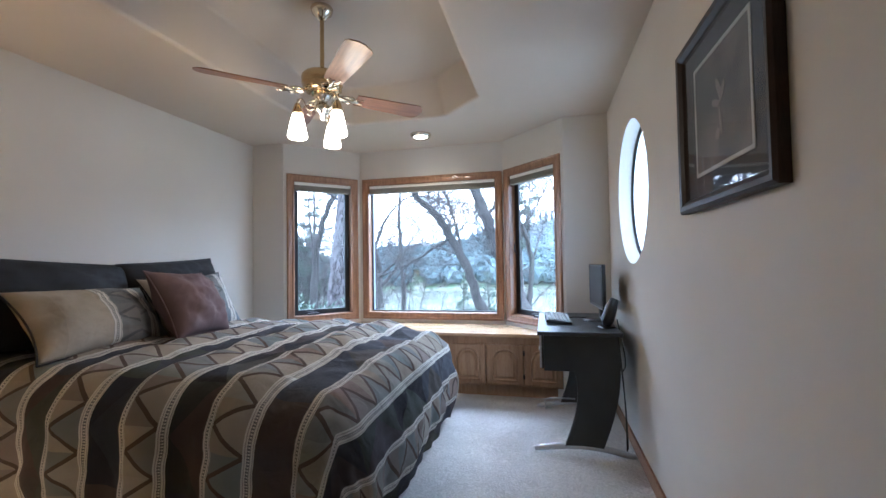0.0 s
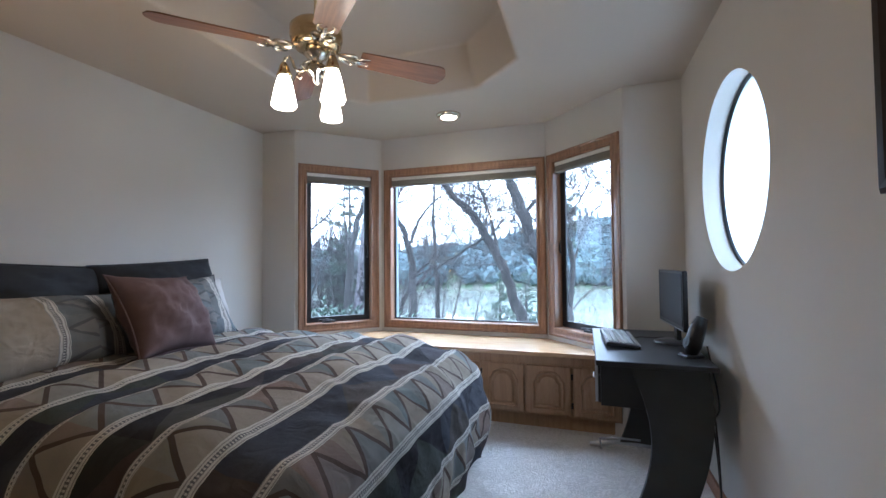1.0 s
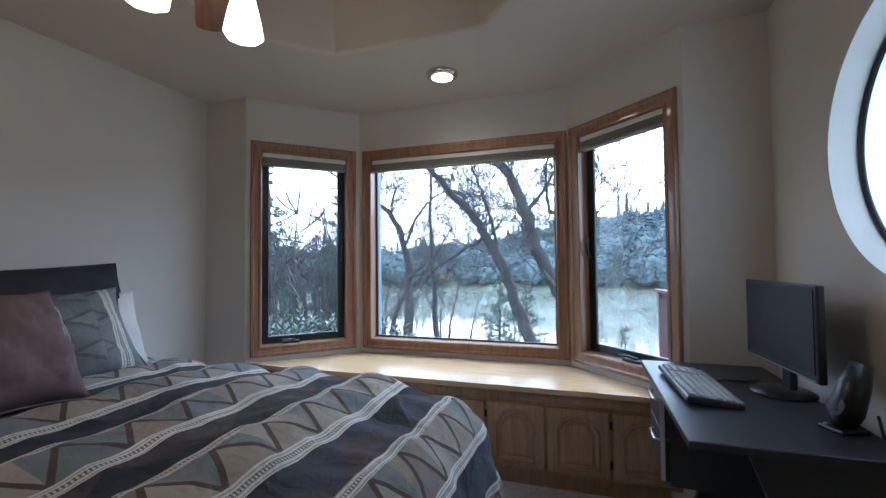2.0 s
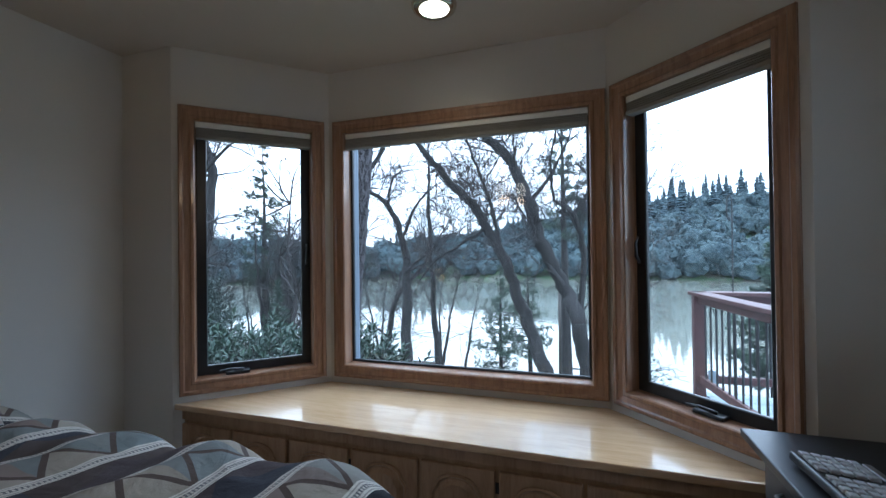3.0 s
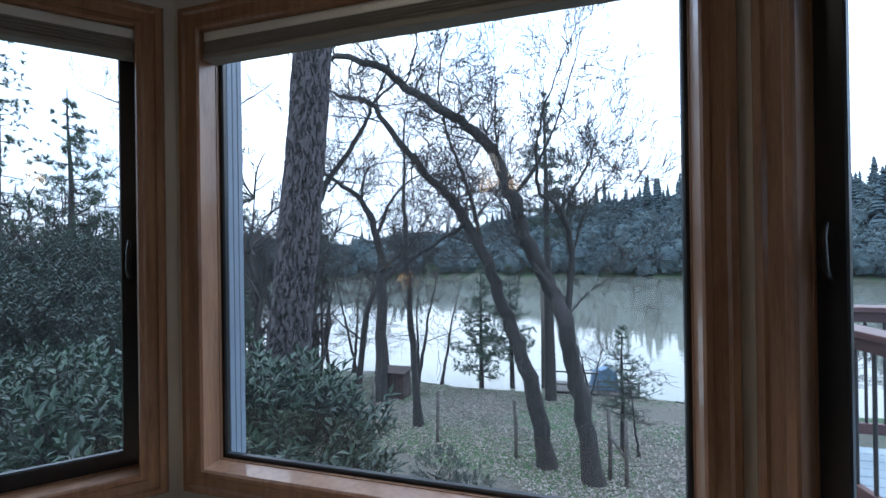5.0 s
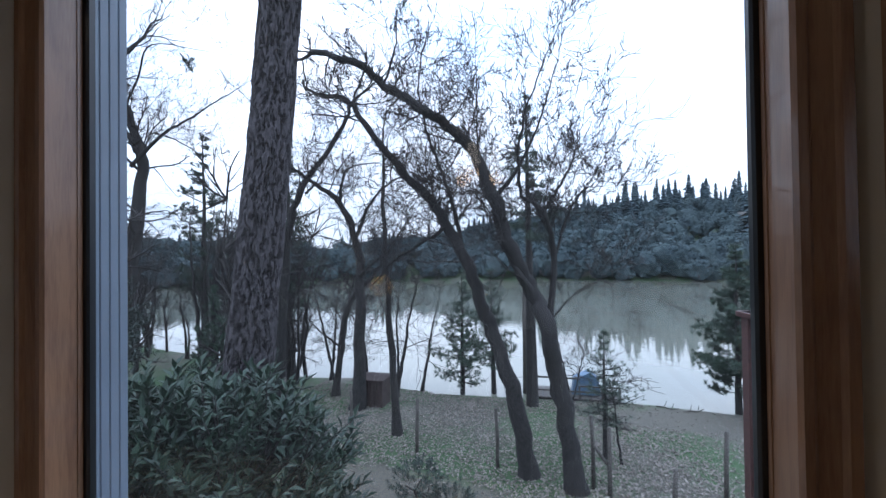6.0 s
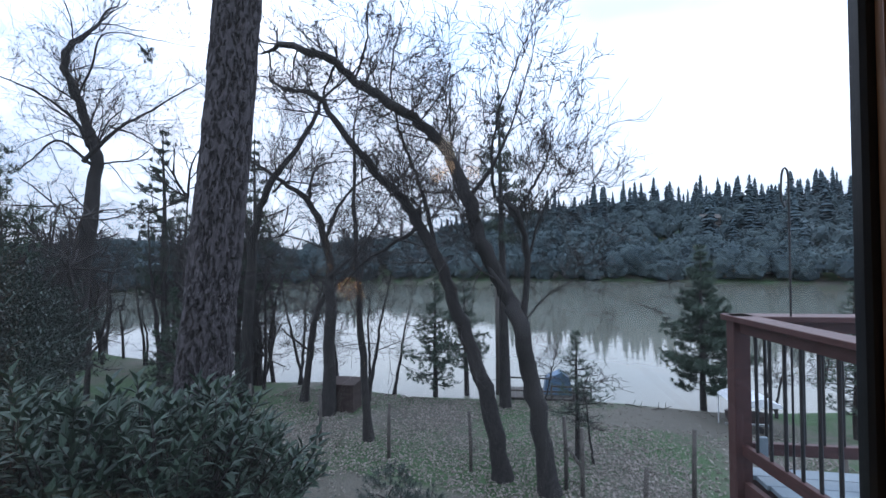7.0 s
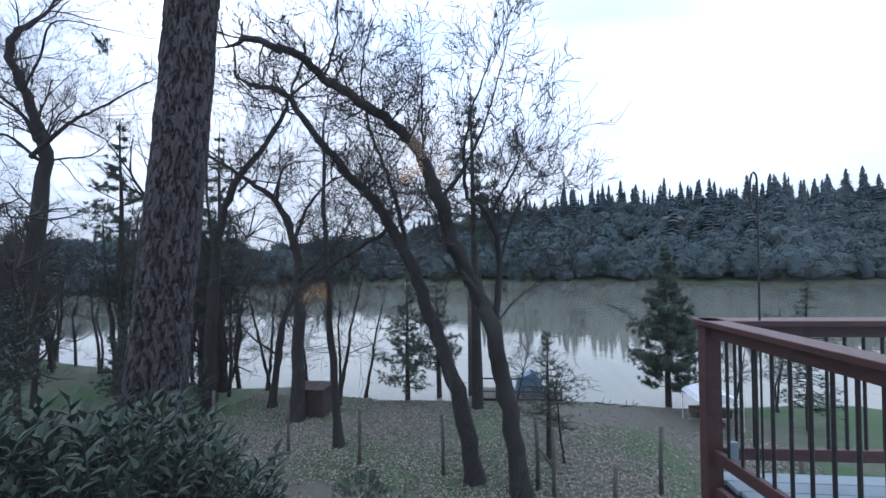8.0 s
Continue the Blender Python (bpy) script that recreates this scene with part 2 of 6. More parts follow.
def comforter_cloth(name, period=0.385, zig=0.18, sham=False):
    """Printed cotton: dark patchwork bands and pale bands with a zigzag, along the u of the cloth (metres)."""
    m, nt, b = material(name)
    uv = nt.nodes.new("ShaderNodeUVMap")
    sep = node(nt, "ShaderNodeSeparateXYZ", Vector=uv.outputs["UV"])
    u, v = sep.outputs["X"], sep.outputs["Y"]
    u = calc(nt, "ADD", u, 0.27)
    wob = node(nt, "ShaderNodeTexNoise", Vector=uv.outputs["UV"], Scale=7.0, Detail=2.0)
    u = calc(nt, "MULTIPLY_ADD", wob.outputs["Fac"], 0.012, u)
    q = calc(nt, "DIVIDE", u, period)
    p = calc(nt, "FRACT", q)
    row = calc(nt, "FLOOR", q)
    if sham:
        # plain cloth with one printed band near the end of the pillow
        p = calc(nt, "MAXIMUM", calc(nt, "DIVIDE", u, 0.55), 0.0)
    # triangles of the patchwork
    t = calc(nt, "FRACT", calc(nt, "DIVIDE", calc(nt, "MULTIPLY_ADD", row, 0.06, v), zig))
    tri = calc(nt, "ABSOLUTE", calc(nt, "MULTIPLY_ADD", t, 2.0, -1.0))
    inz = calc(nt, "DIVIDE", calc(nt, "SUBTRACT", p, 0.52), 0.38)
    line = calc(nt, "LESS_THAN", calc(nt, "ABSOLUTE", calc(nt, "SUBTRACT", tri, inz)), 0.105)
    side = calc(nt, "LESS_THAN", tri, inz)
    cell = calc(nt, "FLOOR", calc(nt, "DIVIDE", calc(nt, "MULTIPLY_ADD", row, 0.06, v), zig))
    rnd = node(nt, "ShaderNodeTexWhiteNoise", Vector=node(nt, "ShaderNodeCombineXYZ", X=row, Y=cell, Z=side).outputs[0])
    pale = ramp(nt, rnd.outputs["Value"], [(0.0, (0.215, 0.19, 0.155)), (0.35, (0.285, 0.26, 0.22)), (0.65, (0.145, 0.17, 0.175)), (1.0, (0.20, 0.15, 0.13))])
    pale = blend(nt, line, pale, (0.075, 0.057, 0.05))
    # big triangles of the dark band
    t2 = calc(nt, "FRACT", calc(nt, "DIVIDE", v, 0.42))
    tri2 = calc(nt, "ABSOLUTE", calc(nt, "MULTIPLY_ADD", t2, 2.0, -1.0))
    side2 = calc(nt, "LESS_THAN", tri2, calc(nt, "DIVIDE", p, 0.42))
    cell2 = calc(nt, "FLOOR", calc(nt, "DIVIDE", v, 0.42))
    rnd2 = node(nt, "ShaderNodeTexWhiteNoise", Vector=node(nt, "ShaderNodeCombineXYZ", X=row, Y=cell2, Z=calc(nt, "ADD", side2, 5.0)).outputs[0])
    dark = ramp(nt, rnd2.outputs["Value"], [(0.0, (0.024, 0.026, 0.035)), (0.35, (0.045, 0.048, 0.062)), (0.6, (0.062, 0.045, 0.044)), (0.8, (0.050, 0.056, 0.050)), (1.0, (0.018, 0.018, 0.023))])
    if sham:
        dark = ramp(nt, rnd2.outputs["Value"], [(0.0, (0.29, 0.25, 0.195)), (1.0, (0.33, 0.285, 0.225))])
        pale = blend(nt, 0.6, pale, (0.13, 0.15, 0.17))
    col = blend(nt, calc(nt, "GREATER_THAN", p, 0.46), dark, pale)
    # borders with a line of stitches
    b1 = calc(nt, "LESS_THAN", calc(nt, "ABSOLUTE", calc(nt, "SUBTRACT", p, 0.475)), 0.045)
    b2 = calc(nt, "LESS_THAN", calc(nt, "ABSOLUTE", calc(nt, "SUBTRACT", p, 0.945)), 0.055)
    dots = calc(nt, "GREATER_THAN", calc(nt, "SINE", calc(nt, "MULTIPLY", v, 560.0)), 0.0)
    core = calc(nt, "ADD", calc(nt, "LESS_THAN", calc(nt, "ABSOLUTE", calc(nt, "SUBTRACT", p, 0.475)), 0.012), calc(nt, "LESS_THAN", calc(nt, "ABSOLUTE", calc(nt, "SUBTRACT", p, 0.945)), 0.016))
    thin = calc(nt, "GREATER_THAN", calc(nt, "SINE", calc(nt, "MULTIPLY", p, 250.0)), 0.35)
    edge = blend(nt, calc(nt, "MULTIPLY", thin, 0.75), (0.52, 0.50, 0.455), (0.20, 0.19, 0.185))
    edge = blend(nt, calc(nt, "MULTIPLY", dots, core), edge, (0.13, 0.13, 0.14))
    col = blend(nt, calc(nt, "MINIMUM", calc(nt, "ADD", b1, b2), 1.0), col, edge)
    st = node(nt, "ShaderNodeTexNoise", Vector=uv.outputs["UV"], Scale=5.0, Detail=5.0)
    weave = node(nt, "ShaderNodeTexNoise", Vector=uv.outputs["UV"], Scale=420.0, Detail=2.0)
    mott = calc(nt, "MULTIPLY_ADD", st.outputs["Fac"], 0.7, calc(nt, "MULTIPLY_ADD", weave.outputs["Fac"], 0.5, 0.5))
    col2 = nt.nodes.new("ShaderNodeVectorMath")
    col2.operation = "SCALE"
    nt.links.new(col, col2.inputs[0])
    nt.links.new(mott, col2.inputs["Scale"])
    nt.links.new(col2.outputs[0], b.inputs["Base Color"])
    b.inputs["Roughness"].default_value = 0.9
    b.inputs["Specular IOR Level"].default_value = 0.2
    h = calc(nt, "MULTIPLY_ADD", weave.outputs["Fac"], 0.3, st.outputs["Fac"])
    crease = node(nt, "ShaderNodeTexNoise", Vector=uv.outputs["UV"], Scale=11.0, Detail=4.0, Distortion=1.6)
    h = calc(nt, "MULTIPLY_ADD", crease.outputs["Fac"], 1.3, h)
    bump(nt, b, h, 0.55, 0.02)
    return m


M_COMF = comforter_cloth("zigzag_comforter_cloth")
M_SHAM = comforter_cloth("zigzag_sham_cloth", 0.42, 0.15, True)

# ---- mesh helpers ----
def solid(name, bm, mat, parent=None, smooth=False):
    me = bpy.data.meshes.new(name)
    bmesh.ops.recalc_face_normals(bm, faces=bm.faces[:])
    bm.to_mesh(me)
    bm.free()
    if smooth:
        me.polygons.foreach_set("use_smooth", [True] * len(me.polygons))
    if mat:
        me.materials.append(mat)
    ob = new(name, me)
    ob.parent = parent
    return ob


def part(name, bm, mat, parent, label="", smooth=False):
    ob = solid(name, bm, mat, parent, smooth)
    return tagged(ob, label) if label else ob


def thing(name, label, category, at=Matrix(), group=""):
    ob = new(name)
    ob.empty_display_size = 0.1
    ob.matrix_world = at
    return tagged(ob, label, category, group)


def struct(ob, label="", category=""):
    return tagged(ob, label, category, kind="structure")


def box(x0, x1, y0, y1, z0, z1, bevel=0.0, bm=None, segs=2):
    bm = bm or bmesh.new()
    m = Matrix.Translation(((x0 + x1) / 2, (y0 + y1) / 2, (z0 + z1) / 2)) @ Matrix.Diagonal((abs(x1 - x0), abs(y1 - y0), abs(z1 - z0), 1))
    vs = bmesh.ops.create_cube(bm, size=1, matrix=m)["verts"]
    if bevel:
        es = list({e for v in vs for e in v.link_edges})
        bmesh.ops.bevel(bm, geom=es, offset=bevel, segments=segs, affect="EDGES", profile=0.5)
    return bm


def lathe(profile, segs=32, bm=None, at=(0, 0, 0)):
    bm = bm or bmesh.new()
    rings = []
    for r, z in profile:
        if r < 1e-5:
            rings.append([bm.verts.new((at[0], at[1], at[2] + z))])
        else:
            rings.append([bm.verts.new((at[0] + r * math.cos(2 * math.pi * i / segs), at[1] + r * math.sin(2 * math.pi * i / segs), at[2] + z)) for i in range(segs)])
    for a, b in zip(rings, rings[1:]):
        for i in range(segs):
            j = (i + 1) % segs
            f = [a[i % len(a)], a[j % len(a)], b[j % len(b)], b[i % len(b)]]
            f = list(dict.fromkeys(f))
            if len(f) > 2:
                bm.faces.new(f)
    return bm


def tube(points, radii, segs=10, bm=None, flat=1.0):
    bm = bm or bmesh.new()
    pts = [Vector(p) for p in points]
    radii = radii if hasattr(radii, "__len__") else [radii] * len(pts)
    side, rings = None, []
    for i, p in enumerate(pts):
        d = (pts[min(i + 1, len(pts) - 1)] - pts[max(i - 1, 0)]).normalized()
        if side is None:
            side = d.orthogonal().normalized()
        side = (side - d * side.dot(d)).normalized()
        up = d.cross(side)
        rings.append([bm.verts.new(p + radii[i] * (math.cos(2 * math.pi * k / segs) * side + flat * math.sin(2 * math.pi * k / segs) * up)) for k in range(segs)])
    for a, b in zip(rings, rings[1:]):
        for k in range(segs):
            bm.faces.new((a[k], a[(k + 1) % segs], b[(k + 1) % segs], b[k]))
    bm.faces.new(rings[0][::-1])
    bm.faces.new(rings[-1])
    return bm


def extrude_poly(pts, vec, bm=None):
    """A prism over a flat outline."""
    bm = bm or bmesh.new()
    a = [bm.verts.new(p) for p in pts]
    b = [bm.verts.new(Vector(p) + Vector(vec)) for p in pts]
    n = len(pts)
    bm.faces.new(a)
    bm.faces.new(b[::-1])
    for i in range(n):
        bm.faces.new((a[i], b[i], b[(i + 1) % n], a[(i + 1) % n]))
    return bm


def frame_sweep(u0, u1, v0, v1, profile):
    """A mitred frame round a rectangle (u, v); the profile gives (inset, depth) pairs, depth towards the room (-y)."""
    bm = bmesh.new()
    rings = []
    for ins, dep in profile:
        rings.append([bm.verts.new(p) for p in ((u0 + ins, -dep, v0 + ins), (u1 - ins, -dep, v0 + ins), (u1 - ins, -dep, v1 - ins), (u0 + ins, -dep, v1 - ins))])
    for a, b in zip(rings, rings[1:] + rings[:1]):
        for i in range(4):
            bm.faces.new((a[i], a[(i + 1) % 4], b[(i + 1) % 4], b[i]))
    return bm


def holed_slab(u0, u1, v0, v1, hole, thick):
    """A wall in its own axes: u along x, v up, y from 0 (room face) to thick, with a rectangular opening."""
    bm = bmesh.new()
    us, vs = [u0, hole[0], hole[1], u1], [v0, hole[2], hole[3], v1]
    grid = {}
    for k, y in enumerate((0.0, thick)):
        for i, u in enumerate(us):
            for j, v in enumerate(vs):
                grid[i, j, k] = bm.verts.new((u, y, v))
    for k in (0, 1):
        for i in range(3):
            for j in range(3):
                if (i, j) != (1, 1):
                    bm.faces.new([grid[a, b, k] for a, b in ((i, j), (i + 1, j), (i + 1, j + 1), (i, j + 1))])
    for (a, b) in (((1, 1), (2, 1)), ((2, 1), (2, 2)), ((2, 2), (1, 2)), ((1, 2), (1, 1))):
        bm.faces.new((grid[(*a, 0)], grid[(*b, 0)], grid[(*b, 1)], grid[(*a, 1)]))
    for i in range(3):
        for j in (0, 3):
            bm.faces.new((grid[i, j, 0], grid[i + 1, j, 0], grid[i + 1, j, 1], grid[i, j, 1]))
            bm.faces.new((grid[j, i, 0], grid[j, i + 1, 0], grid[j, i + 1, 1], grid[j, i, 1]))
    return bm


# ---- the room ----
XL, XR, YB, YR = -1.74, 1.686, -1.3, 3.917
CX = -0.03
CEIL, TRAY = 2.42, 2.72
P0, P1 = (-1.385, YR), (-0.815, 4.492)
BAYL = math.hypot(P1[0] - P0[0], P1[1] - P0[1])
TH = 0.17

def room_outline(e, z):
    """The room's outline with its bay, widened by e."""
    qx = 2 * CX - P0[0]
    rx = 2 * CX - P1[0]
    return [(XL - e, YB - e, z), (XR + e, YB - e, z), (XR + e, YR + e, z), (qx + e * 0.4, YR + e, z), (rx + e * 0.4, P1[1] + e, z), (P1[0] - e * 0.4, P1[1] + e, z), (P0[0] - e * 0.4, YR + e, z), (XL - e, YR + e, z)]


struct(solid("floor", extrude_poly(room_outline(0.085, -0.2), (0, 0, 0.2)), M_CARPET), "grey cut-pile carpet with a swirling pattern", "floor")
struct(solid("wall_west", box(XL - TH, XL, YB, YR + TH, 0, CEIL + 0.4), M_WALL), "plain cream painted bedroom wall", "wall")
struct(solid("wall_south", box(XL - TH, XR + TH, YB - TH, YB, 0, CEIL + 0.4), M_WALL), "plain cream painted bedroom wall", "wall")
struct(solid("wall_return_west", box(XL, P0[0], YR, YR + TH, 0, CEIL + 0.1), M_WALL), "short cream wall beside the bay window", "wall")
struct(solid("wall_return_east", box(2 * CX - P0[0], XR, YR, YR + TH, 0, CEIL + 0.1), M_WALL), "short cream wall beside the bay window", "wall")

# east wall with its round opening
RY, RZ, RR = 3.012, 1.612, 0.443


def east_wall():
    bm = bmesh.new()
    y0, y1, z0, z1 = YB, YR + TH, 0.0, CEIL + 0.4
    n = 64
    for x in (XR, XR + TH):
        inner, outer = [], []
        for i in range(n):
            a = 2 * math.pi * i / n
            c, s = math.cos(a), math.sin(a)
            k = 0.6 / max(abs(c), abs(s))
            inner.append(bm.verts.new((x, RY + RR * c, RZ + RR * s)))
            outer.append(bm.verts.new((x, RY + k * c, RZ + k * s)))
        for i in range(n):
            j = (i + 1) % n
            bm.faces.new((inner[i], inner[j], outer[j], outer[i]))
        ys, zs = [y0, RY - 0.6, RY + 0.6, y1], [z0, RZ - 0.6, RZ + 0.6, z1]
        for i in range(3):
            for j in range(3):
                if (i, j) != (1, 1):
                    bm.faces.new([bm.verts.new((x, ys[a], zs[b])) for a, b in ((i, j), (i + 1, j), (i + 1, j + 1), (i, j + 1))])
    r = [[bm.verts.new((x, RY + RR * math.cos(2 * math.pi * i / n), RZ + RR * math.sin(2 * math.pi * i / n))) for i in range(n)] for x in (XR, XR + TH)]
    for i in range(n):
        f = bm.faces.new((r[0][i], r[0][(i + 1) % n], r[1][(i + 1) % n], r[1][i]))
        f.smooth = True
    for y in (y0, y1):
        bm.faces.new([bm.verts.new(p) for p in ((XR, y, z0), (XR + TH, y, z0), (XR + TH, y, z1), (XR, y, z1))])
    me_ob = solid("wall_east", bm, M_WALL)
    return struct(me_ob, "cream painted wall with a round window opening", "wall")


east_wall()


def ring(r0, r1, x0, x1, n=64):
    bm = bmesh.new()
    rows = [[bm.verts.new((x, r * math.cos(2 * math.pi * i / n), r * math.sin(2 * math.pi * i / n))) for i in range(n)] for r, x in ((r0, x0), (r1, x0), (r1, x1), (r0, x1))]
    for a, b in zip(rows, rows[1:] + rows[:1]):
        for i in range(n):
            bm.faces.new((a[i], a[(i + 1) % n], b[(i + 1) % n], b[i]))
    return bm


rw = struct(thing("round_window", "round frosted window with a thin black rim set deep in the wall", "window", pose(XR + 0.088, RY, RZ)))
part("window_frame", ring(RR - 0.009, RR - 0.001, -0.004, 0.03), M_BLACK, rw, smooth=True)
gb = bmesh.new()
vs = [gb.verts.new((0.012, (RR - 0.012) * math.cos(2 * math.pi * i / 64), (RR - 0.012) * math.sin(2 * math.pi * i / 64))) for i in range(64)]
gb.faces.new(vs)
part("pane", gb, M_FROST, rw, "frosted white glass").visible_shadow = False

# bay walls with their windows
def bay_matrix(a, b):
    d = Vector((b[0] - a[0], b[1] - a[1], 0)).normalized()
    n = Vector((-d.y, d.x, 0))
    return Matrix(((d.x, n.x, 0, a[0]), (d.y, n.y, 0, a[1]), (0, 0, 1, 0), (0, 0, 0, 1)))


V0, V1 = 0.597, 2.12
CASING = [(0.0, 0.0), (0.0, 0.013), (0.006, 0.022), (0.02, 0.022), (0.026, 0.015), (0.052, 0.012), (0.058, 0.017), (0.07, 0.017), (0.075, 0.01), (0.075, -0.06), (0.065, -0.06), (0.065, 0.0)]


def bay_window(name, m, u0, u1, casement, label, mirror=False):
    w = struct(thing(name, label, "window", m))
    part("window_frame", frame_sweep(u0, u1, V0, V1, CASING), M_OAK, w, "honey oak casing")
    a0, a1, b0, b1 = u0 + 0.075, u1 - 0.075, V0 + 0.075, V1 - 0.075
    # oak jamb liner, then sash
    part("jamb", frame_sweep(a0 - 0.012, a1 + 0.012, b0 - 0.012, b1 + 0.012, [(0.0, -0.055), (0.014, -0.055), (0.014, -0.066), (0.0, -0.066)]), M_OAK, w)
    fw = 0.052 if casement else 0.014
    part("sash", frame_sweep(a0 - 0.0095, a1 + 0.0095, b0 - 0.0095, b1 + 0.0095, [(0.0, -0.07), (0.004, -0.067), (fw + 0.0055, -0.067), (fw + 0.0095, -0.072), (fw + 0.0095, -0.086), (0.0, -0.086)]), M_BLACK, w, "black metal sash")
    if not casement:
        for k in range(4):
            part("exterior_board", box(a0 - 0.034 + 0.002 * (k % 2), a0 - 0.012, 0.092 + 0.024 * k, 0.092 + 0.024 * (k + 1) - 0.001, b0 - 0.04, b1 + 0.04, 0.002, segs=1), M_TRIMB, w, "blue-grey ribbed outside trim")
    g = bmesh.new()
    g.faces.new([g.verts.new(p) for p in ((a0 + fw - 0.004, 0.079, b0 + fw - 0.004), (a1 - fw + 0.004, 0.079, b0 + fw - 0.004), (a1 - fw + 0.004, 0.079, b1 - fw + 0.004), (a0 + fw - 0.004, 0.079, b1 - fw + 0.004))])
    part("pane", g, M_GLASS, w).visible_shadow = False
    if casement:
        uc = (a0 + a1) / 2 + (0.05 if mirror else -0.1)
        crank = part("crank", box(uc - 0.06, uc + 0.06, 0.012, 0.06, b0 + 0.001, b0 + 0.018, 0.005), M_BLACK, w, "black window crank")
        part("crank_arm", tube([(uc + 0.03, 0.03, b0 + 0.022), (uc - 0.03, 0.018, b0 + 0.032), (uc - 0.09, 0.02, b0 + 0.024)], [0.008, 0.006, 0.007], 8), M_BLACK, crank, smooth=True)
        ul = a0 + 0.026 if mirror else a1 - 0.026
        part("latch", tube([(ul, 0.055, 1.27), (ul, 0.03, 1.3), (ul, 0.028, 1.36), (ul, 0.045, 1.39)], [0.007, 0.008, 0.006, 0.004], 8), M_BLACK, w, "black casement latch", True)
    return a0, a1, b1


def blind(m, a0, a1, top):
    t = thing("roller_blind", "raised taupe cellular blind under a white headrail", "blind", m, "window blinds")
    part("headrail", box(a0 + 0.003, a1 - 0.003, 0.004, 0.05, top - 0.032, top - 0.001, 0.004), M_RAILW, t, "white headrail")
    prof = [(a0 + 0.006, 0.046, top - 0.033)] + [(a0 + 0.006, 0.002 + 0.006 * (i % 2), top - 0.033 - 0.0047 * i) for i in range(9)] + [(a0 + 0.006, 0.046, top - 0.0706)]
    bm = extrude_poly(prof, (a1 - a0 - 0.012, 0, 0))
    part("folded_fabric", bm, M_SHADE, t, "folded taupe fabric")
    part("bottom_rail", box(a0 + 0.004, a1 - 0.004, 0.0, 0.05, top - 0.09, top - 0.0715, 0.004), M_SHADE, t)


WM = bay_matrix(P0, P1)
CM = bay_matrix((P1[0], P1[1]), (2 * CX - P1[0], P1[1]))
EM = bay_matrix((2 * CX - P1[0], P1[1]), (2 * CX - P0[0], P0[1]))
CW = 2 * (CX - P1[0])
for nm, m, ln, u0, u1, case, mir in (("west", WM, BAYL, 0.03, BAYL - 0.03, True, False), ("north", CM, CW, 0.03, CW - 0.007, False, False), ("east", EM, BAYL, 0.03, BAYL - 0.03, True, True)):
    wl = solid("wall_bay_" + nm, holed_slab(0, ln, 0, CEIL + 0.1, (u0 + 0.065, u1 - 0.065, V0 + 0.065, V1 - 0.065), 0.087), M_WALL)
    wl.matrix_world = m
    struct(wl, "cream painted bay wall round a window", "wall")
    lab = "oak-cased casement window with black sash and crank" if case else "large oak-cased fixed picture window"
    a0, a1, top = bay_window("window_" + nm, m, u0, u1, case, lab, mir)
    blind(m, a0, a1, top)

# ceiling with its octagonal tray, one mesh
def ceiling():
    bm = bmesh.new()
    tx0, tx1, ty0, ty1, c = -0.80, 0.70, 1.16, 3.605, 0.33
    octo = [(tx0, ty0 + c), (tx0 + c, ty0), (tx1 - c, ty0), (tx1, ty0 + c), (tx1, ty1 - c), (tx1 - c, ty1), (tx0 + c, ty1), (tx0, ty1 - c)]
    low = [bm.verts.new((x, y, CEIL)) for x, y in octo]
    k = 0.9
    mx, my = (tx0 + tx1) / 2, (ty0 + ty1) / 2
    up = [bm.verts.new((mx + (x - mx) * k, my + (y - my) * (1 - (1 - k) * 0.62), TRAY)) for x, y in octo]
    for i in range(8):
        bm.faces.new((low[i], low[(i + 1) % 8], up[(i + 1) % 8], up[i]))
    bm.faces.new(up)
    x0, x1, y0, y1 = XL - 0.1, XR + 0.1, YB - 0.1, 4.75
    q = lambda pts: bm.faces.new([p if hasattr(p, "co") else bm.verts.new((p[0], p[1], CEIL)) for p in pts])
    q([(x0, y0), (x1, y0), low[2], low[1]])
    q([(x1, y0), (x1, y1), low[4], low[3]])
    q([(x1, y0), low[3], low[2]])
    q([(x1, y1), (x0, y1), low[6], low[5]])
    q([(x1, y1), low[5], low[4]])
    q([(x0, y1), (x0, y0), low[0], low[7]])
    q([(x0, y1), low[7], low[6]])
    q([(x0, y0), low[1], low[0]])
    bmesh.ops.remove_doubles(bm, verts=bm.verts[:], dist=1e-5)
    edges = [e for e in bm.edges if len(e.link_faces) == 2 and e.calc_face_angle(0) > 0.2]
    bmesh.ops.bevel(bm, geom=edges, offset=0.018, segments=3, affect="EDGES", profile=0.5)
    struct(solid("ceiling", bm, M_CEIL, smooth=False), "cream ceiling with a raised octagonal tray", "ceiling")
    struct(solid("roof_slab", extrude_poly(room_outline(0.3, TRAY + 0.05), (0, 0, 0.15)), M_CEIL), "roof closing the room above", "roof")


ceiling()

# skirting
def skirting(name, x0, x1, y0, y1):
    struct(solid(name, box(x0, x1, y0, y1, 0.0, 0.082, 0.004), M_OAKX), "low honey oak skirting board", "baseboard")


skirting("baseboard_east", XR - 0.014, XR, YB, YR)
skirting("baseboard_west", XL, XL + 0.014, YB, YR)
skirting("baseboard_south", XL + 0.015, XR - 0.015, YB, YB + 0.014)

# ---- window seat ----
BZ, BY = 0.563, 3.925


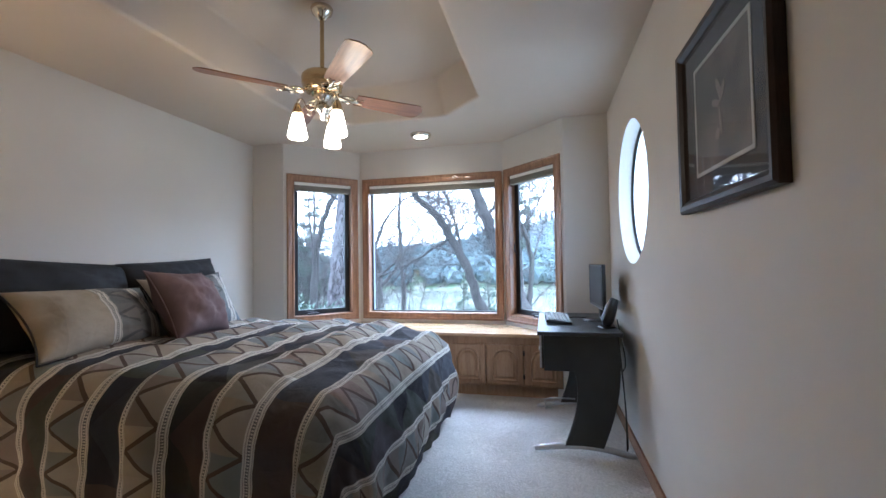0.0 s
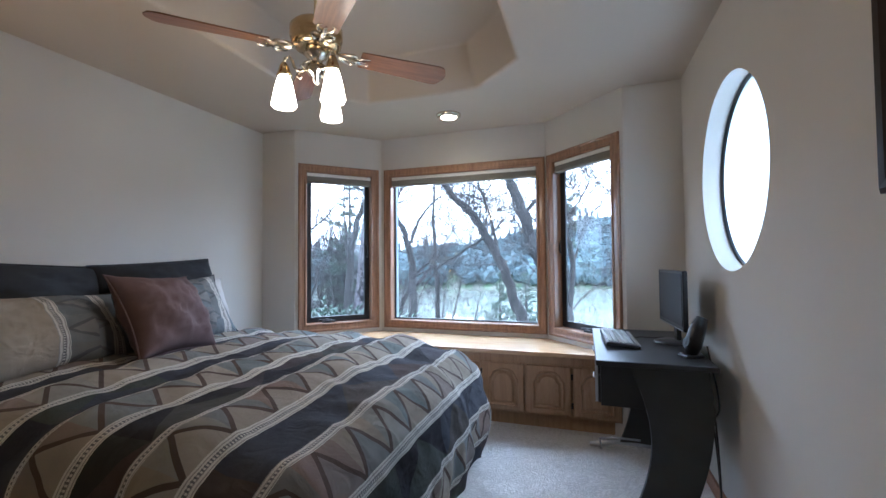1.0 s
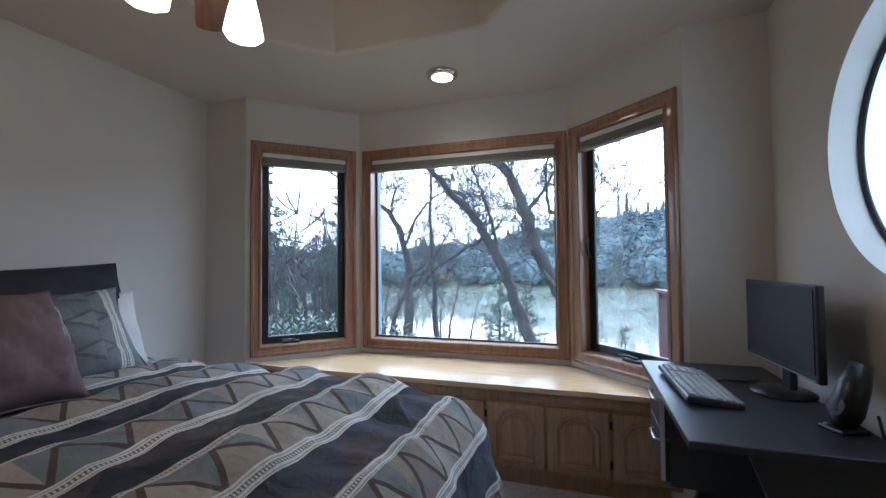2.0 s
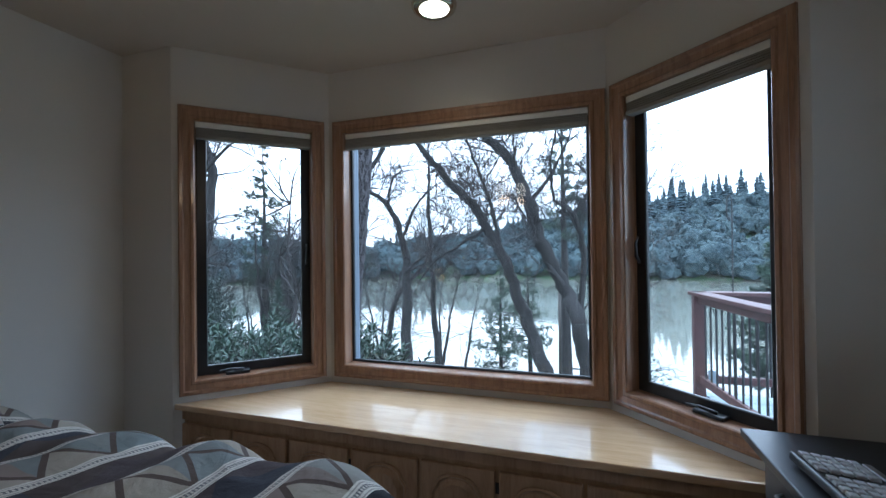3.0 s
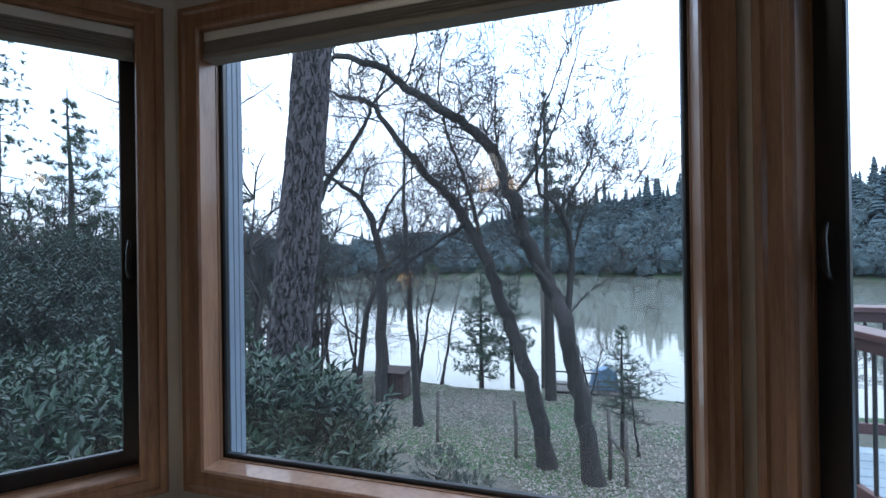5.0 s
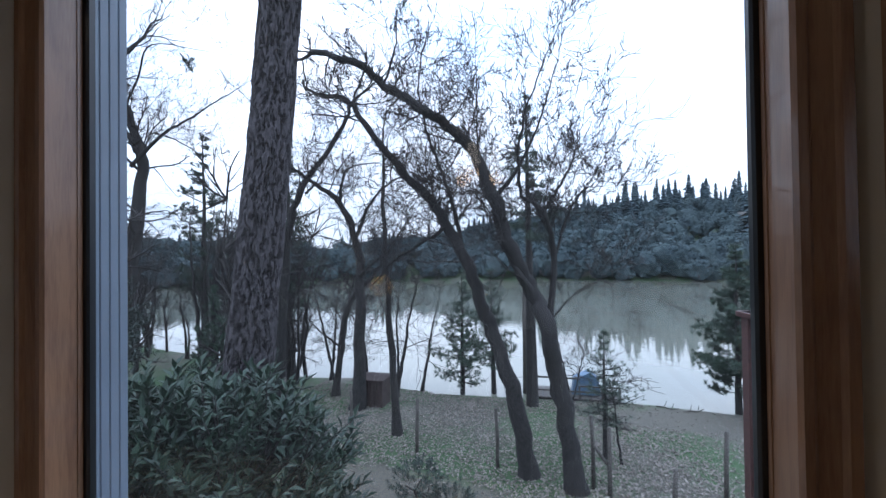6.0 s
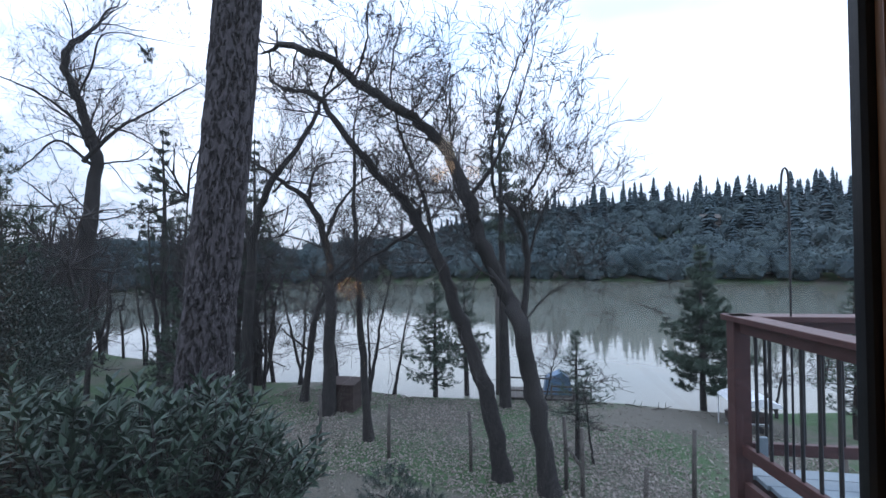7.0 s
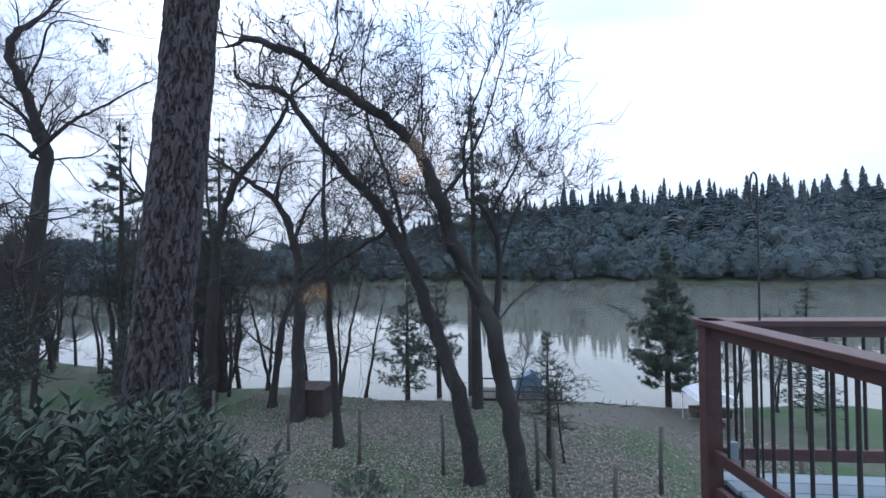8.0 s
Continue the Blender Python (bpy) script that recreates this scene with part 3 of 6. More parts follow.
def window_seat():
    t = thing("window_seat", "built-in oak window seat with glossy top and arched cabinet doors", "window seat", pose(0, 0, 0))
    e = 0.004
    xa, xb = P0[0] + e, 2 * CX - P0[0] - e
    pts = [(xa, BY - 0.005, BZ - 0.032), (xb, BY - 0.005, BZ - 0.032), (2 * CX - P1[0] - e, P1[1] - e, BZ - 0.032), (P1[0] + e, P1[1] - e, BZ - 0.032)]
    bm = extrude_poly(pts, (0, 0, 0.032))
    bmesh.ops.bevel(bm, geom=bm.edges[:], offset=0.006, segments=3, affect="EDGES", profile=0.5)
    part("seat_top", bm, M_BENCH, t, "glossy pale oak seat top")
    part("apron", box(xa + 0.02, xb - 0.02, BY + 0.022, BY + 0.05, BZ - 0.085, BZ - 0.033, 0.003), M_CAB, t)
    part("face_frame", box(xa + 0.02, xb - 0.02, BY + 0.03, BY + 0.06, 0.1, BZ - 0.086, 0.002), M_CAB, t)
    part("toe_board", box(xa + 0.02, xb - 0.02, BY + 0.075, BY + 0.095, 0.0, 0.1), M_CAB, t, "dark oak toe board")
    for side, x0 in ((0, xa + 0.004), (1, xb - 0.02)):
        part("end_stile", box(x0, x0 + 0.016, BY + 0.03, BY + 0.3, 0, BZ - 0.034), M_CAB, t)
    n = 8
    step = (xb - xa - 0.06) / n
    for i in range(n):
        a = xa + 0.03 + i * step + 0.008
        b = a + step - 0.016
        door_panel(t, a, b, 0.118, BZ - 0.1, BY + 0.028)
        hx = a - 0.004 if i % 2 else b + 0.004
        for z in (0.19, BZ - 0.17):
            part("hinge", tube([(hx, BY + 0.02, z - 0.02), (hx, BY + 0.02, z + 0.02)], 0.005, 8), M_BLACK, t)


def door_panel(t, a, b, z0, z1, y):
    """A slab door with a raised panel whose head is a shallow arch with shoulders."""
    d = part("cabinet_door", box(a, b, y - 0.02, y, z0, z1, 0.005), M_CAB, t)
    m, w = (a + b) / 2, (b - a) * 0.30
    h0, h1 = z0 + 0.05, z1 - 0.05
    out = [(m - w, h0), (m + w, h0), (m + w, h1 - 0.07), (m + w * 0.8, h1 - 0.045)]
    out += [(m + w * 0.8 * math.cos(k * math.pi / 10), h1 - 0.045 + 0.045 * math.sin(k * math.pi / 10)) for k in range(1, 10)]
    out += [(m - w * 0.8, h1 - 0.045), (m - w, h1 - 0.07)]

    def loop(k, yy):
        cz = (h0 + h1) / 2
        return [(m + (x - m) * k, yy, cz + (z - cz) * (1 - (1 - k) * 0.7)) for x, z in out]
    bm = bmesh.new()
    rings = [[bm.verts.new(p) for p in loop(k, yy)] for k, yy in ((1.2, y - 0.019), (1.2, y - 0.029), (1.1, y - 0.032), (1.0, y - 0.0205), (0.9, y - 0.0205), (0.72, y - 0.031))]
    for r0, r1 in zip(rings, rings[1:]):
        for i in range(len(out)):
            j = (i + 1) % len(out)
            bm.faces.new((r0[i], r0[j], r1[j], r1[i]))
    bm.faces.new(rings[-1])
    part("raised_panel", bm, M_CAB, d)


window_seat()

# ---- bed ----
BX0, BX1, BY0, BY1, BTOP = -1.64, 0.395, 1.62, 3.36, 0.76


def drape(a, b, drop):
    """The cloth's place for a point (a, b) of the flat comforter, hanging over three sides of the bed."""
    r = 0.2
    ix1, iy0, iy1 = BX1 - r + 0.08, BY0 + r - 0.06, BY1 - r + 0.08
    cx, cy = min(a, ix1), min(max(b, iy0), iy1)
    dx, dy = a - cx, b - cy
    m = max(abs(dx), abs(dy))
    if m < 1e-6:
        return a, b, 0.0, Vector((0, 0, 1)), 0.0
    ln = math.hypot(dx, dy)
    ux, uy = dx / ln, dy / ln
    q = r * math.pi / 2
    if m < q:
        out, down, n = r * math.sin(m / r), r * (1 - math.cos(m / r)), Vector((ux * math.sin(m / r), uy * math.sin(m / r), math.cos(m / r)))
    else:
        out, down, n = r + 0.06 * (m - q) - 0.5 * max(0.0, m - 0.56) ** 1.2, r + 0.985 * (m - q), Vector((ux, uy, 0.1))
    return cx + ux * out, cy + uy * out, -down, n, m


def comforter(parent):
    bm = bmesh.new()
    uvl = bm.loops.layers.uv.new("cloth")
    drop = 0.66
    nx, ny = 150, 170
    a0, a1 = BX0 - 0.02, BX1 + drop - 0.03
    b0, b1 = BY0 - drop + 0.03, BY1 + drop - 0.03
    grid = []
    for i in range(nx + 1):
        row = []
        for j in range(ny + 1):
            a, b = a0 + (a1 - a0) * i / nx, b0 + (b1 - b0) * j / ny
            x, y, dz, n, m = drape(a, b, drop)
            hang = min(1.0, max(0.0, (m - 0.12) / 0.35))
            # gentle quilting on top, hanging folds at the sides
            puff = 0.016 * math.cos(2 * math.pi * (a / 0.385 + 0.1)) * (1 - 0.5 * hang)
            wav = 0.022 * noise.noise(Vector((a * 2.2, b * 2.2, 0.3))) + 0.012 * noise.noise(Vector((a * 7, b * 7, 4.1))) + 0.009 * (1 - 2 * abs(noise.noise(Vector((a * 4.5 + 2, b * 6.0, 9.0))))) + 0.005 * (1 - 2 * abs(noise.noise(Vector((a * 11, b * 8.0, 3.0)))))
            crown = 0.05 * (1 - ((b - (BY0 + BY1) / 2) / 1.1) ** 2) * (1 - hang)
            along = a if abs(b - (BY0 + BY1) / 2) > 0.86 and a < BX1 else b
            fold = hang * (0.013 * math.sin(along * 12 + 2.5 * noise.noise(Vector((along * 2.0, 1.7, 0)))) + 0.006 * math.sin(along * 37 + 1.0) + 0.012 * noise.noise(Vector((a * 9, b * 9, 2.0))))
            p = Vector((x, y, BTOP + dz)) + n * (puff + wav + fold)
            p.z += max(crown, -0.02) - 0.05 - 0.10 * min(1.0, max(0.0, (a - BX1 + 0.62) / 0.6)) ** 2 * (1 - 0.6 * hang)
            p.z = max(p.z, 0.06 + 0.04 * noise.noise(Vector((along * 3, 0, 7))))
            row.append((bm.verts.new(p), a, b))
        grid.append(row)
    for i in range(nx):
        for j in range(ny):
            quad = (grid[i][j], grid[i + 1][j], grid[i + 1][j + 1], grid[i][j + 1])
            f = bm.faces.new([q[0] for q in quad])
            for lp, q in zip(f.loops, quad):
                lp[uvl].uv = (q[1], q[2])
    ob = part("comforter", bm, M_COMF, parent, "comforter with dark patchwork bands and pale zigzag stripes", True)
    md = ob.modifiers.new("thickness", "SOLIDIFY")
    md.thickness, md.offset = 0.022, -1
    return ob


def pillow_mesh(w, h, d, seed, pinch=0.15, cells=32):
    """A stuffed pillow lying in x (width) and z (height), thick along y, with pointed corners and creases; uv in metres."""
    bm = bmesh.new()
    uvl = bm.loops.layers.uv.new("cloth")
    sides = []
    for s in (-1, 1):
        g = []
        for i in range(cells + 1):
            row = []
            for j in range(cells + 1):
                u, v = 2 * i / cells - 1, 2 * j / cells - 1
                k = (1 - u ** 2) * (1 - v ** 2)
                th = d / 2 * max(k, 0) ** 0.5
                sx = 1 - pinch * (1 - v * v) * abs(u)
                sz = 1 - pinch * (1 - u * u) * abs(v)
                cr = 0.08 * d * noise.noise(Vector((u * 2.4 + seed, v * 2.4, s * 2.0))) + 0.055 * d * (0.5 - abs(noise.noise(Vector((u * 5 + seed, v * 5, s * 5.0))))) + 0.03 * d * noise.noise(Vector((u * 12 + seed, v * 12, s)))
                row.append((bm.verts.new((u * w / 2 * sx, s * (th + cr * min(1, 3 * max(k, 0))), v * h / 2 * sz)), u * w / 2, v * h / 2))
            g.append(row)
        sides.append(g)
        for i in range(cells):
            for j in range(cells):
                quad = (g[i][j], g[i + 1][j], g[i + 1][j + 1], g[i][j + 1])
                f = bm.faces.new([q[0] for q in (quad if s < 0 else quad[::-1])])
                for lp, q in zip(f.loops, quad if s < 0 else quad[::-1]):
                    lp[uvl].uv = (q[1], q[2] + 0.37 * seed)
    bmesh.ops.remove_doubles(bm, verts=bm.verts[:], dist=0.0006)
    return bm


def piping(w, h, pinch=0.15):
    pts = []
    for u, v in [(-1 + k / 6, -1) for k in range(12)] + [(1, -1 + k / 6) for k in range(12)] + [(1 - k / 6, 1) for k in range(12)] + [(-1, 1 - k / 6) for k in range(13)]:
        pts.append((u * w / 2 * (1 - pinch * (1 - v * v) * abs(u)), 0, v * h / 2 * (1 - pinch * (1 - u * u) * abs(v))))
    return tube(pts, 0.005, 6)


def pillow(name, label, mat, m, w, h, d, seed, pipe=None, pinch=0.13):
    t = thing(name, label, "pillow", m, "pillows on the bed")
    part("cushion_body", pillow_mesh(w, h, d, seed, pinch), mat, t, "", True)
    part("piping", piping(w + 0.004, h + 0.004, pinch), pipe or mat, t, "", True)


def bed():
    t = thing("bed", "king-size bed made up with a boldly striped zigzag comforter", "bed", pose(0, 0, 0))
    part("mattress", box(BX0, BX1 - 0.1, BY0 + 0.05, BY1 - 0.05, 0.34, 0.64, 0.06, segs=3), M_WHITEPIL, t)
    part("box_spring", box(BX0, BX1 - 0.1, BY0 + 0.05, BY1 - 0.05, 0.16, 0.335, 0.02), M_DARKPIL, t)
    for x in (BX0 + 0.15, BX1 - 0.25):
        for y in (BY0 + 0.2, BY1 - 0.2):
            part("leg", box(x - 0.03, x + 0.03, y - 0.03, y + 0.03, 0, 0.16, 0.004), M_PICFRAME, t)
    comforter(t)


bed()
# pillows lean on the wall: width along y, so they are turned a quarter
def lean(x, y, z, tilt, yaw=0.0, roll=0.0):
    return pose(x, y, z, 0, 0, 90 + yaw) @ pose(0, 0, 0, tilt, roll, 0)


pillow("bed_pillow", "dark charcoal pillow standing against the wall", M_DARKPIL, lean(-1.555, 2.82, 1.0, -12, 0, -3), 0.80, 0.48, 0.34, 1, None, 0.03)
pillow("bed_pillow", "dark charcoal pillow standing against the wall", M_DARKPIL, lean(-1.55, 1.95, 1.0, -12, 2, 4), 1.02, 0.49, 0.36, 2, None, 0.03)
pillow("bed_pillow", "white cotton pillow leaning behind the patterned one", M_WHITEPIL, lean(-1.47, 2.99, 0.93, -22, 0, 3), 0.54, 0.42, 0.22, 3)
pillow("pillow_sham", "striped zigzag pillow sham matching the comforter", M_SHAM, lean(-1.27, 2.04, 0.905, -38, 4, 2), 0.78, 0.43, 0.25, 4, M_DARKPIL)
pillow("pillow_sham", "striped zigzag pillow sham matching the comforter", M_SHAM, lean(-1.33, 2.76, 0.93, -30, -3, -2), 0.68, 0.46, 0.24, 5, M_DARKPIL)
pillow("throw_pillow", "square mauve satin throw pillow with corded edge", M_MAUVE, lean(-1.05, 2.45, 0.955, -30, 8, 3), 0.50, 0.47, 0.27, 6)

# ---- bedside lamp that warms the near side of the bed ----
def bedside():
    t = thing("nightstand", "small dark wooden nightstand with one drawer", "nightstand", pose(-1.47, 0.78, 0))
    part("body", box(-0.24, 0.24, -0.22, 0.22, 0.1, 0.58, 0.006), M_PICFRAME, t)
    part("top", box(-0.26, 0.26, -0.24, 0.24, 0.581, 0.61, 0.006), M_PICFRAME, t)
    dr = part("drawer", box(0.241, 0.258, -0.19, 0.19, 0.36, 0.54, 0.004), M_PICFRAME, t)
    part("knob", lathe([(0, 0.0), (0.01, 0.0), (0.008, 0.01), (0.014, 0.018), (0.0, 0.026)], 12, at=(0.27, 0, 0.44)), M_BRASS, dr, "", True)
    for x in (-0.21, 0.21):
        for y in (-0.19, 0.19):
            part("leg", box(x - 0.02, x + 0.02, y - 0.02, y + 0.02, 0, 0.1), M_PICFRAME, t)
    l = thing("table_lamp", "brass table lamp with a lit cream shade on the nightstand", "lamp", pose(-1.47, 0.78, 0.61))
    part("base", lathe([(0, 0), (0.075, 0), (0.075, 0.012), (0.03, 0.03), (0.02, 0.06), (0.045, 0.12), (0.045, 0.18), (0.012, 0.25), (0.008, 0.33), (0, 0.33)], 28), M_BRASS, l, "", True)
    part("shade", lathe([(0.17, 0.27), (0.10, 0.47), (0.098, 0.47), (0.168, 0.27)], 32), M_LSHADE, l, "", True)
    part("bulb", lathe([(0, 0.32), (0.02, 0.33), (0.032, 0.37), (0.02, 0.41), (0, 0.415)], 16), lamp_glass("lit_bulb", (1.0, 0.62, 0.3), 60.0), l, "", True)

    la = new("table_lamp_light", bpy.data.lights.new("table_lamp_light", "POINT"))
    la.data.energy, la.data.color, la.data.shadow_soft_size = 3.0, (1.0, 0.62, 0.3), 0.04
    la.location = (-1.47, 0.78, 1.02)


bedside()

# ---- computer desk ----
def desk():
    y0, y1, x0, x1 = 2.885, 3.865, 1.10, 1.60
    t = thing("computer_desk", "black computer desk with curved charcoal side panels on silver feet", "desk", pose(0, 0, 0))
    part("desktop", box(x0, x1, y0, y1, 0.735, 0.76, 0.004), M_DESK, t, "matt black desktop")
    for y in (y0 + 0.05, y1 - 0.12):
        prof_f, prof_b = [], []
        for k in range(15):
            s = k / 14
            z = 0.045 + s * 0.685
            f = x0 + 0.15 + 0.085 * math.sin(s * math.pi)
            prof_f.append((f - 0.0, y, z))
            prof_b.append((x1 - 0.15 + 0.135 * math.sin(math.pi * (0.06 + 0.62 * s)), y, z))
        part("side_panel", extrude_poly(prof_f + prof_b[::-1], (0, 0.028, 0)), M_DESKP, t, "curved charcoal side panel")
        foot = []
        for k in range(13):
            s = k / 12
            foot.append((x0 - 0.03 + s * 0.59, y + 0.014, 0.018 + 0.038 * math.sin(math.pi * min(1, s * 1.02))))
        part("foot", tube(foot, [0.012] + [0.02] * 11 + [0.012], 10, flat=0.75), M_SILVER, t, "arched silver foot", True)
    part("modesty_panel", box(x1 - 0.13, x1 - 0.11, y0 + 0.12, y1 - 0.125, 0.36, 0.734), M_DESKP, t)
    ped = part("drawer_unit", box(x0 + 0.035, x0 + 0.45, y1 - 0.5, y1 - 0.125, 0.4, 0.734, 0.004), M_DESK, t, "black hanging drawer unit")
    for z in (0.415, 0.575):
        dr = part("drawer_front", box(x0 + 0.02, x0 + 0.034, y1 - 0.495, y1 - 0.13, z, z + 0.15, 0.003), M_DESK, ped)
        part("handle", tube([(x0 + 0.018, y1 - 0.38, z + 0.11), (x0 + 0.0, y1 - 0.37, z + 0.11), (x0 + 0.0, y1 - 0.26, z + 0.11), (x0 + 0.018, y1 - 0.25, z + 0.11)], 0.005, 8), M_SILVER, ped, "", True)
    part("edge_strip", box(x0 + 0.005, x0 + 0.019, y1 - 0.497, y1 - 0.487, 0.42, 0.73), M_SILVER, t, "bright metal edge strip")

    # keyboard
    kb = thing("keyboard", "black and grey computer keyboard resting on the desk", "keyboard", pose(1.235, 3.42, 0.762, 0, 6, 2))
    body = box(-0.085, 0.085, -0.23, 0.23, 0.0, 0.022, 0.006)
    part("case", body, M_PLASTIC, kb)
    for r in range(5):
        for c in range(18):
            if c in (13, ) or (r == 0 and 4 <= c <= 8):
                continue
            x, y = -0.062 + r * 0.026, -0.205 + c * 0.0242
            part("key", box(x - 0.0105, x + 0.0105, y - 0.0098, y + 0.0098, 0.021, 0.031, 0.002, segs=1), M_KEY, kb)
    part("space_bar", box(-0.0725, -0.0515, -0.118, 0.0, 0.021, 0.03, 0.002, segs=1), M_KEY, kb)
    part("edge_trim", box(0.066, 0.084, -0.22, 0.22, 0.0215, 0.027, 0.002), M_SILVER, kb, "silver trim along the back")

    # monitor
    mo = thing("monitor", "thin black flat-screen monitor on an oval foot", "monitor", pose(1.52, 3.44, 0.76, 0, 0, 4))
    part("stand_foot", lathe([(0, 0), (0.1, 0), (0.1, 0.006), (0.085, 0.014), (0.03, 0.02), (0, 0.02)], 36), M_PLASTIC, mo, "", True)
    part("neck", box(0.012, 0.036, -0.03, 0.03, 0.018, 0.2, 0.006), M_PLASTIC, mo)
    part("casing", box(-0.012, 0.012, -0.245, 0.245, 0.095, 0.405, 0.006), M_PLASTIC, mo)
    part("back_bulge", box(0.012, 0.034, -0.15, 0.15, 0.15, 0.34, 0.01), M_PLASTIC, mo)
    part("screen", box(-0.0145, -0.0122, -0.228, 0.228, 0.122, 0.39, 0.0), plain("dark_screen", (0.008, 0.009, 0.011), 0.45, relief=0.0), mo, "dark glossy screen")
    part("bezel_strip", box(-0.0143, -0.0123, -0.228, 0.228, 0.1, 0.104), M_SILVER, mo)

    # speaker
    for y, rz, lab in ((3.09, 20, "small black desk speaker tilted back on its foot"),):
        sp = thing("desk_speaker", lab, "speaker", pose(1.54, y, 0.76, 0, 0, rz) @ Matrix.Diagonal((0.85, 0.85, 0.85, 1)))
        part("foot", box(-0.06, 0.04, -0.045, 0.045, 0.0, 0.014, 0.006), M_PLASTIC, sp)
        b = part("body", tube([(-0.01, 0, 0.012), (0.0, 0, 0.06), (0.03, 0, 0.15), (0.06, 0, 0.215)], [0.028, 0.046, 0.044, 0.03], 20), M_PLASTIC, sp, "", True)
        part("grille", lathe([(0, 0.0), (0.026, 0.0), (0.03, 0.004), (0.03, 0.01), (0, 0.012)], 20), M_DESKP, b).matrix_basis = pose(-0.028, 0, 0.08, 0, -72, 0)
        part("knob", lathe([(0, 0), (0.008, 0), (0.008, 0.006), (0, 0.006)], 12), M_SILVER, sp).matrix_basis = pose(-0.052, 0.02, 0.014)
    # cables
    def cable(label, pts, r=0.004):
        c = solid("cable", tube(pts, r, 6), M_PLASTIC, None, True)
        tagged(c, label, "cable", "cables behind the desk")
    def sag(a, b, drop, side, n=12):
        out = []
        for k in range(n + 1):
            s = k / n
            p = Vector(a).lerp(Vector(b), s)
            out.append((p.x + side * math.sin(math.pi * s), p.y, p.z - drop * math.sin(math.pi * s) * (1 - 0.3 * s)))
        return out
    cable("black cable hanging from the desk to the floor", sag((1.585, 3.02, 0.75), (1.62, 3.0, 0.012), 0.02, 0.012))
    cable("black cable hanging from the desk to the floor", sag((1.59, 3.12, 0.75), (1.635, 3.06, 0.012), 0.05, 0.015))
    cable("black cable looping from the speaker along the wall", sag((1.59, 3.05, 0.82), (1.61, 3.03, 0.5), 0.1, 0.03))
    cable("black cable lying on the desktop behind the keyboard", [(1.32, 3.5, 0.768), (1.37, 3.56, 0.765), (1.44, 3.55, 0.765), (1.5, 3.6, 0.765)], 0.003)
    lc = solid("cable", tube([(1.14, 3.72, 0.012), (1.13, 3.66, 0.10), (1.2, 3.62, 0.13), (1.36, 3.62, 0.13)], 0.006, 8), M_SILVER, None, True)
    tagged(lc, "grey cable looping from the floor under the desk", "cable", "cables behind the desk")


desk()

# ---- framed picture ----
def picture():
    t = thing("framed_picture", "dark-framed picture with a slate mat behind glass", "picture", Matrix(((0, 1, 0, XR), (-1, 0, 0, 1.61), (0, 0, 1, 1.655), (0, 0, 0, 1))))
    w, h = 0.335, 0.297
    part("frame", frame_sweep(-w, w, -h, h, [(0, 0.002), (0, 0.028), (0.01, 0.036), (0.026, 0.034), (0.04, 0.024), (0.046, 0.014), (0.046, 0.002)]), M_PICFRAME, t, "dark wooden frame")
    part("mat_board", box(-w + 0.03, w - 0.03, -0.012, -0.004, -h + 0.03, h - 0.03), M_MAT, t, "slate mat board")
    part("mat_fillet", frame_sweep(-0.205, 0.205, -0.185, 0.185, [(0, 0.0125), (0.0, 0.0145), (0.012, 0.0145), (0.012, 0.0125)]), M_FILLET, t, "pale inner mat line")
    img, nt, b = material("dim_print")
    n = node(nt, "ShaderNodeTexNoise", Vector=coords(nt), Scale=5.0, Detail=4.0)
    nt.links.new(ramp(nt, n.outputs["Fac"], [(0.45, (0.05, 0.052, 0.058)), (0.68, (0.15, 0.13, 0.115))]), b.inputs["Base Color"])
    b.inputs["Roughness"].default_value = 0.7
    part("print", box(-0.192, 0.192, -0.0137, -0.0126, -0.172, 0.172), img, t, "dim abstract print")
    for cx, cz, tilt, ln, wd in ((0.0, 0.045, 25, 0.07, 0.013), (0.022, 0.03, -35, 0.06, 0.012), (-0.028, 0.012, 68, 0.05, 0.012), (0.004, -0.05, 8, 0.075, 0.008), (-0.018, -0.085, -50, 0.03, 0.016)):
        bm = lathe([(0, 0), (1, 0), (1, 0.0008), (0, 0.0008)], 18)
        sh = part("pale_shape", bm, M_FIGURE, t)
        sh.matrix_basis = pose(cx, -0.0141, cz, 90, 0, 0) @ pose(0, 0, 0, 0, 0, tilt) @ Matrix.Diagonal((wd, ln * 0.6, 1, 1))
    g = bmesh.new()
    g.faces.new([g.verts.new(p) for p in ((-w + 0.04, -0.02, -h + 0.04), (w - 0.04, -0.02, -h + 0.04), (w - 0.04, -0.02, h - 0.04), (-w + 0.04, -0.02, h - 0.04))])
    part("glazing", g, M_PICGLASS, t)


picture()

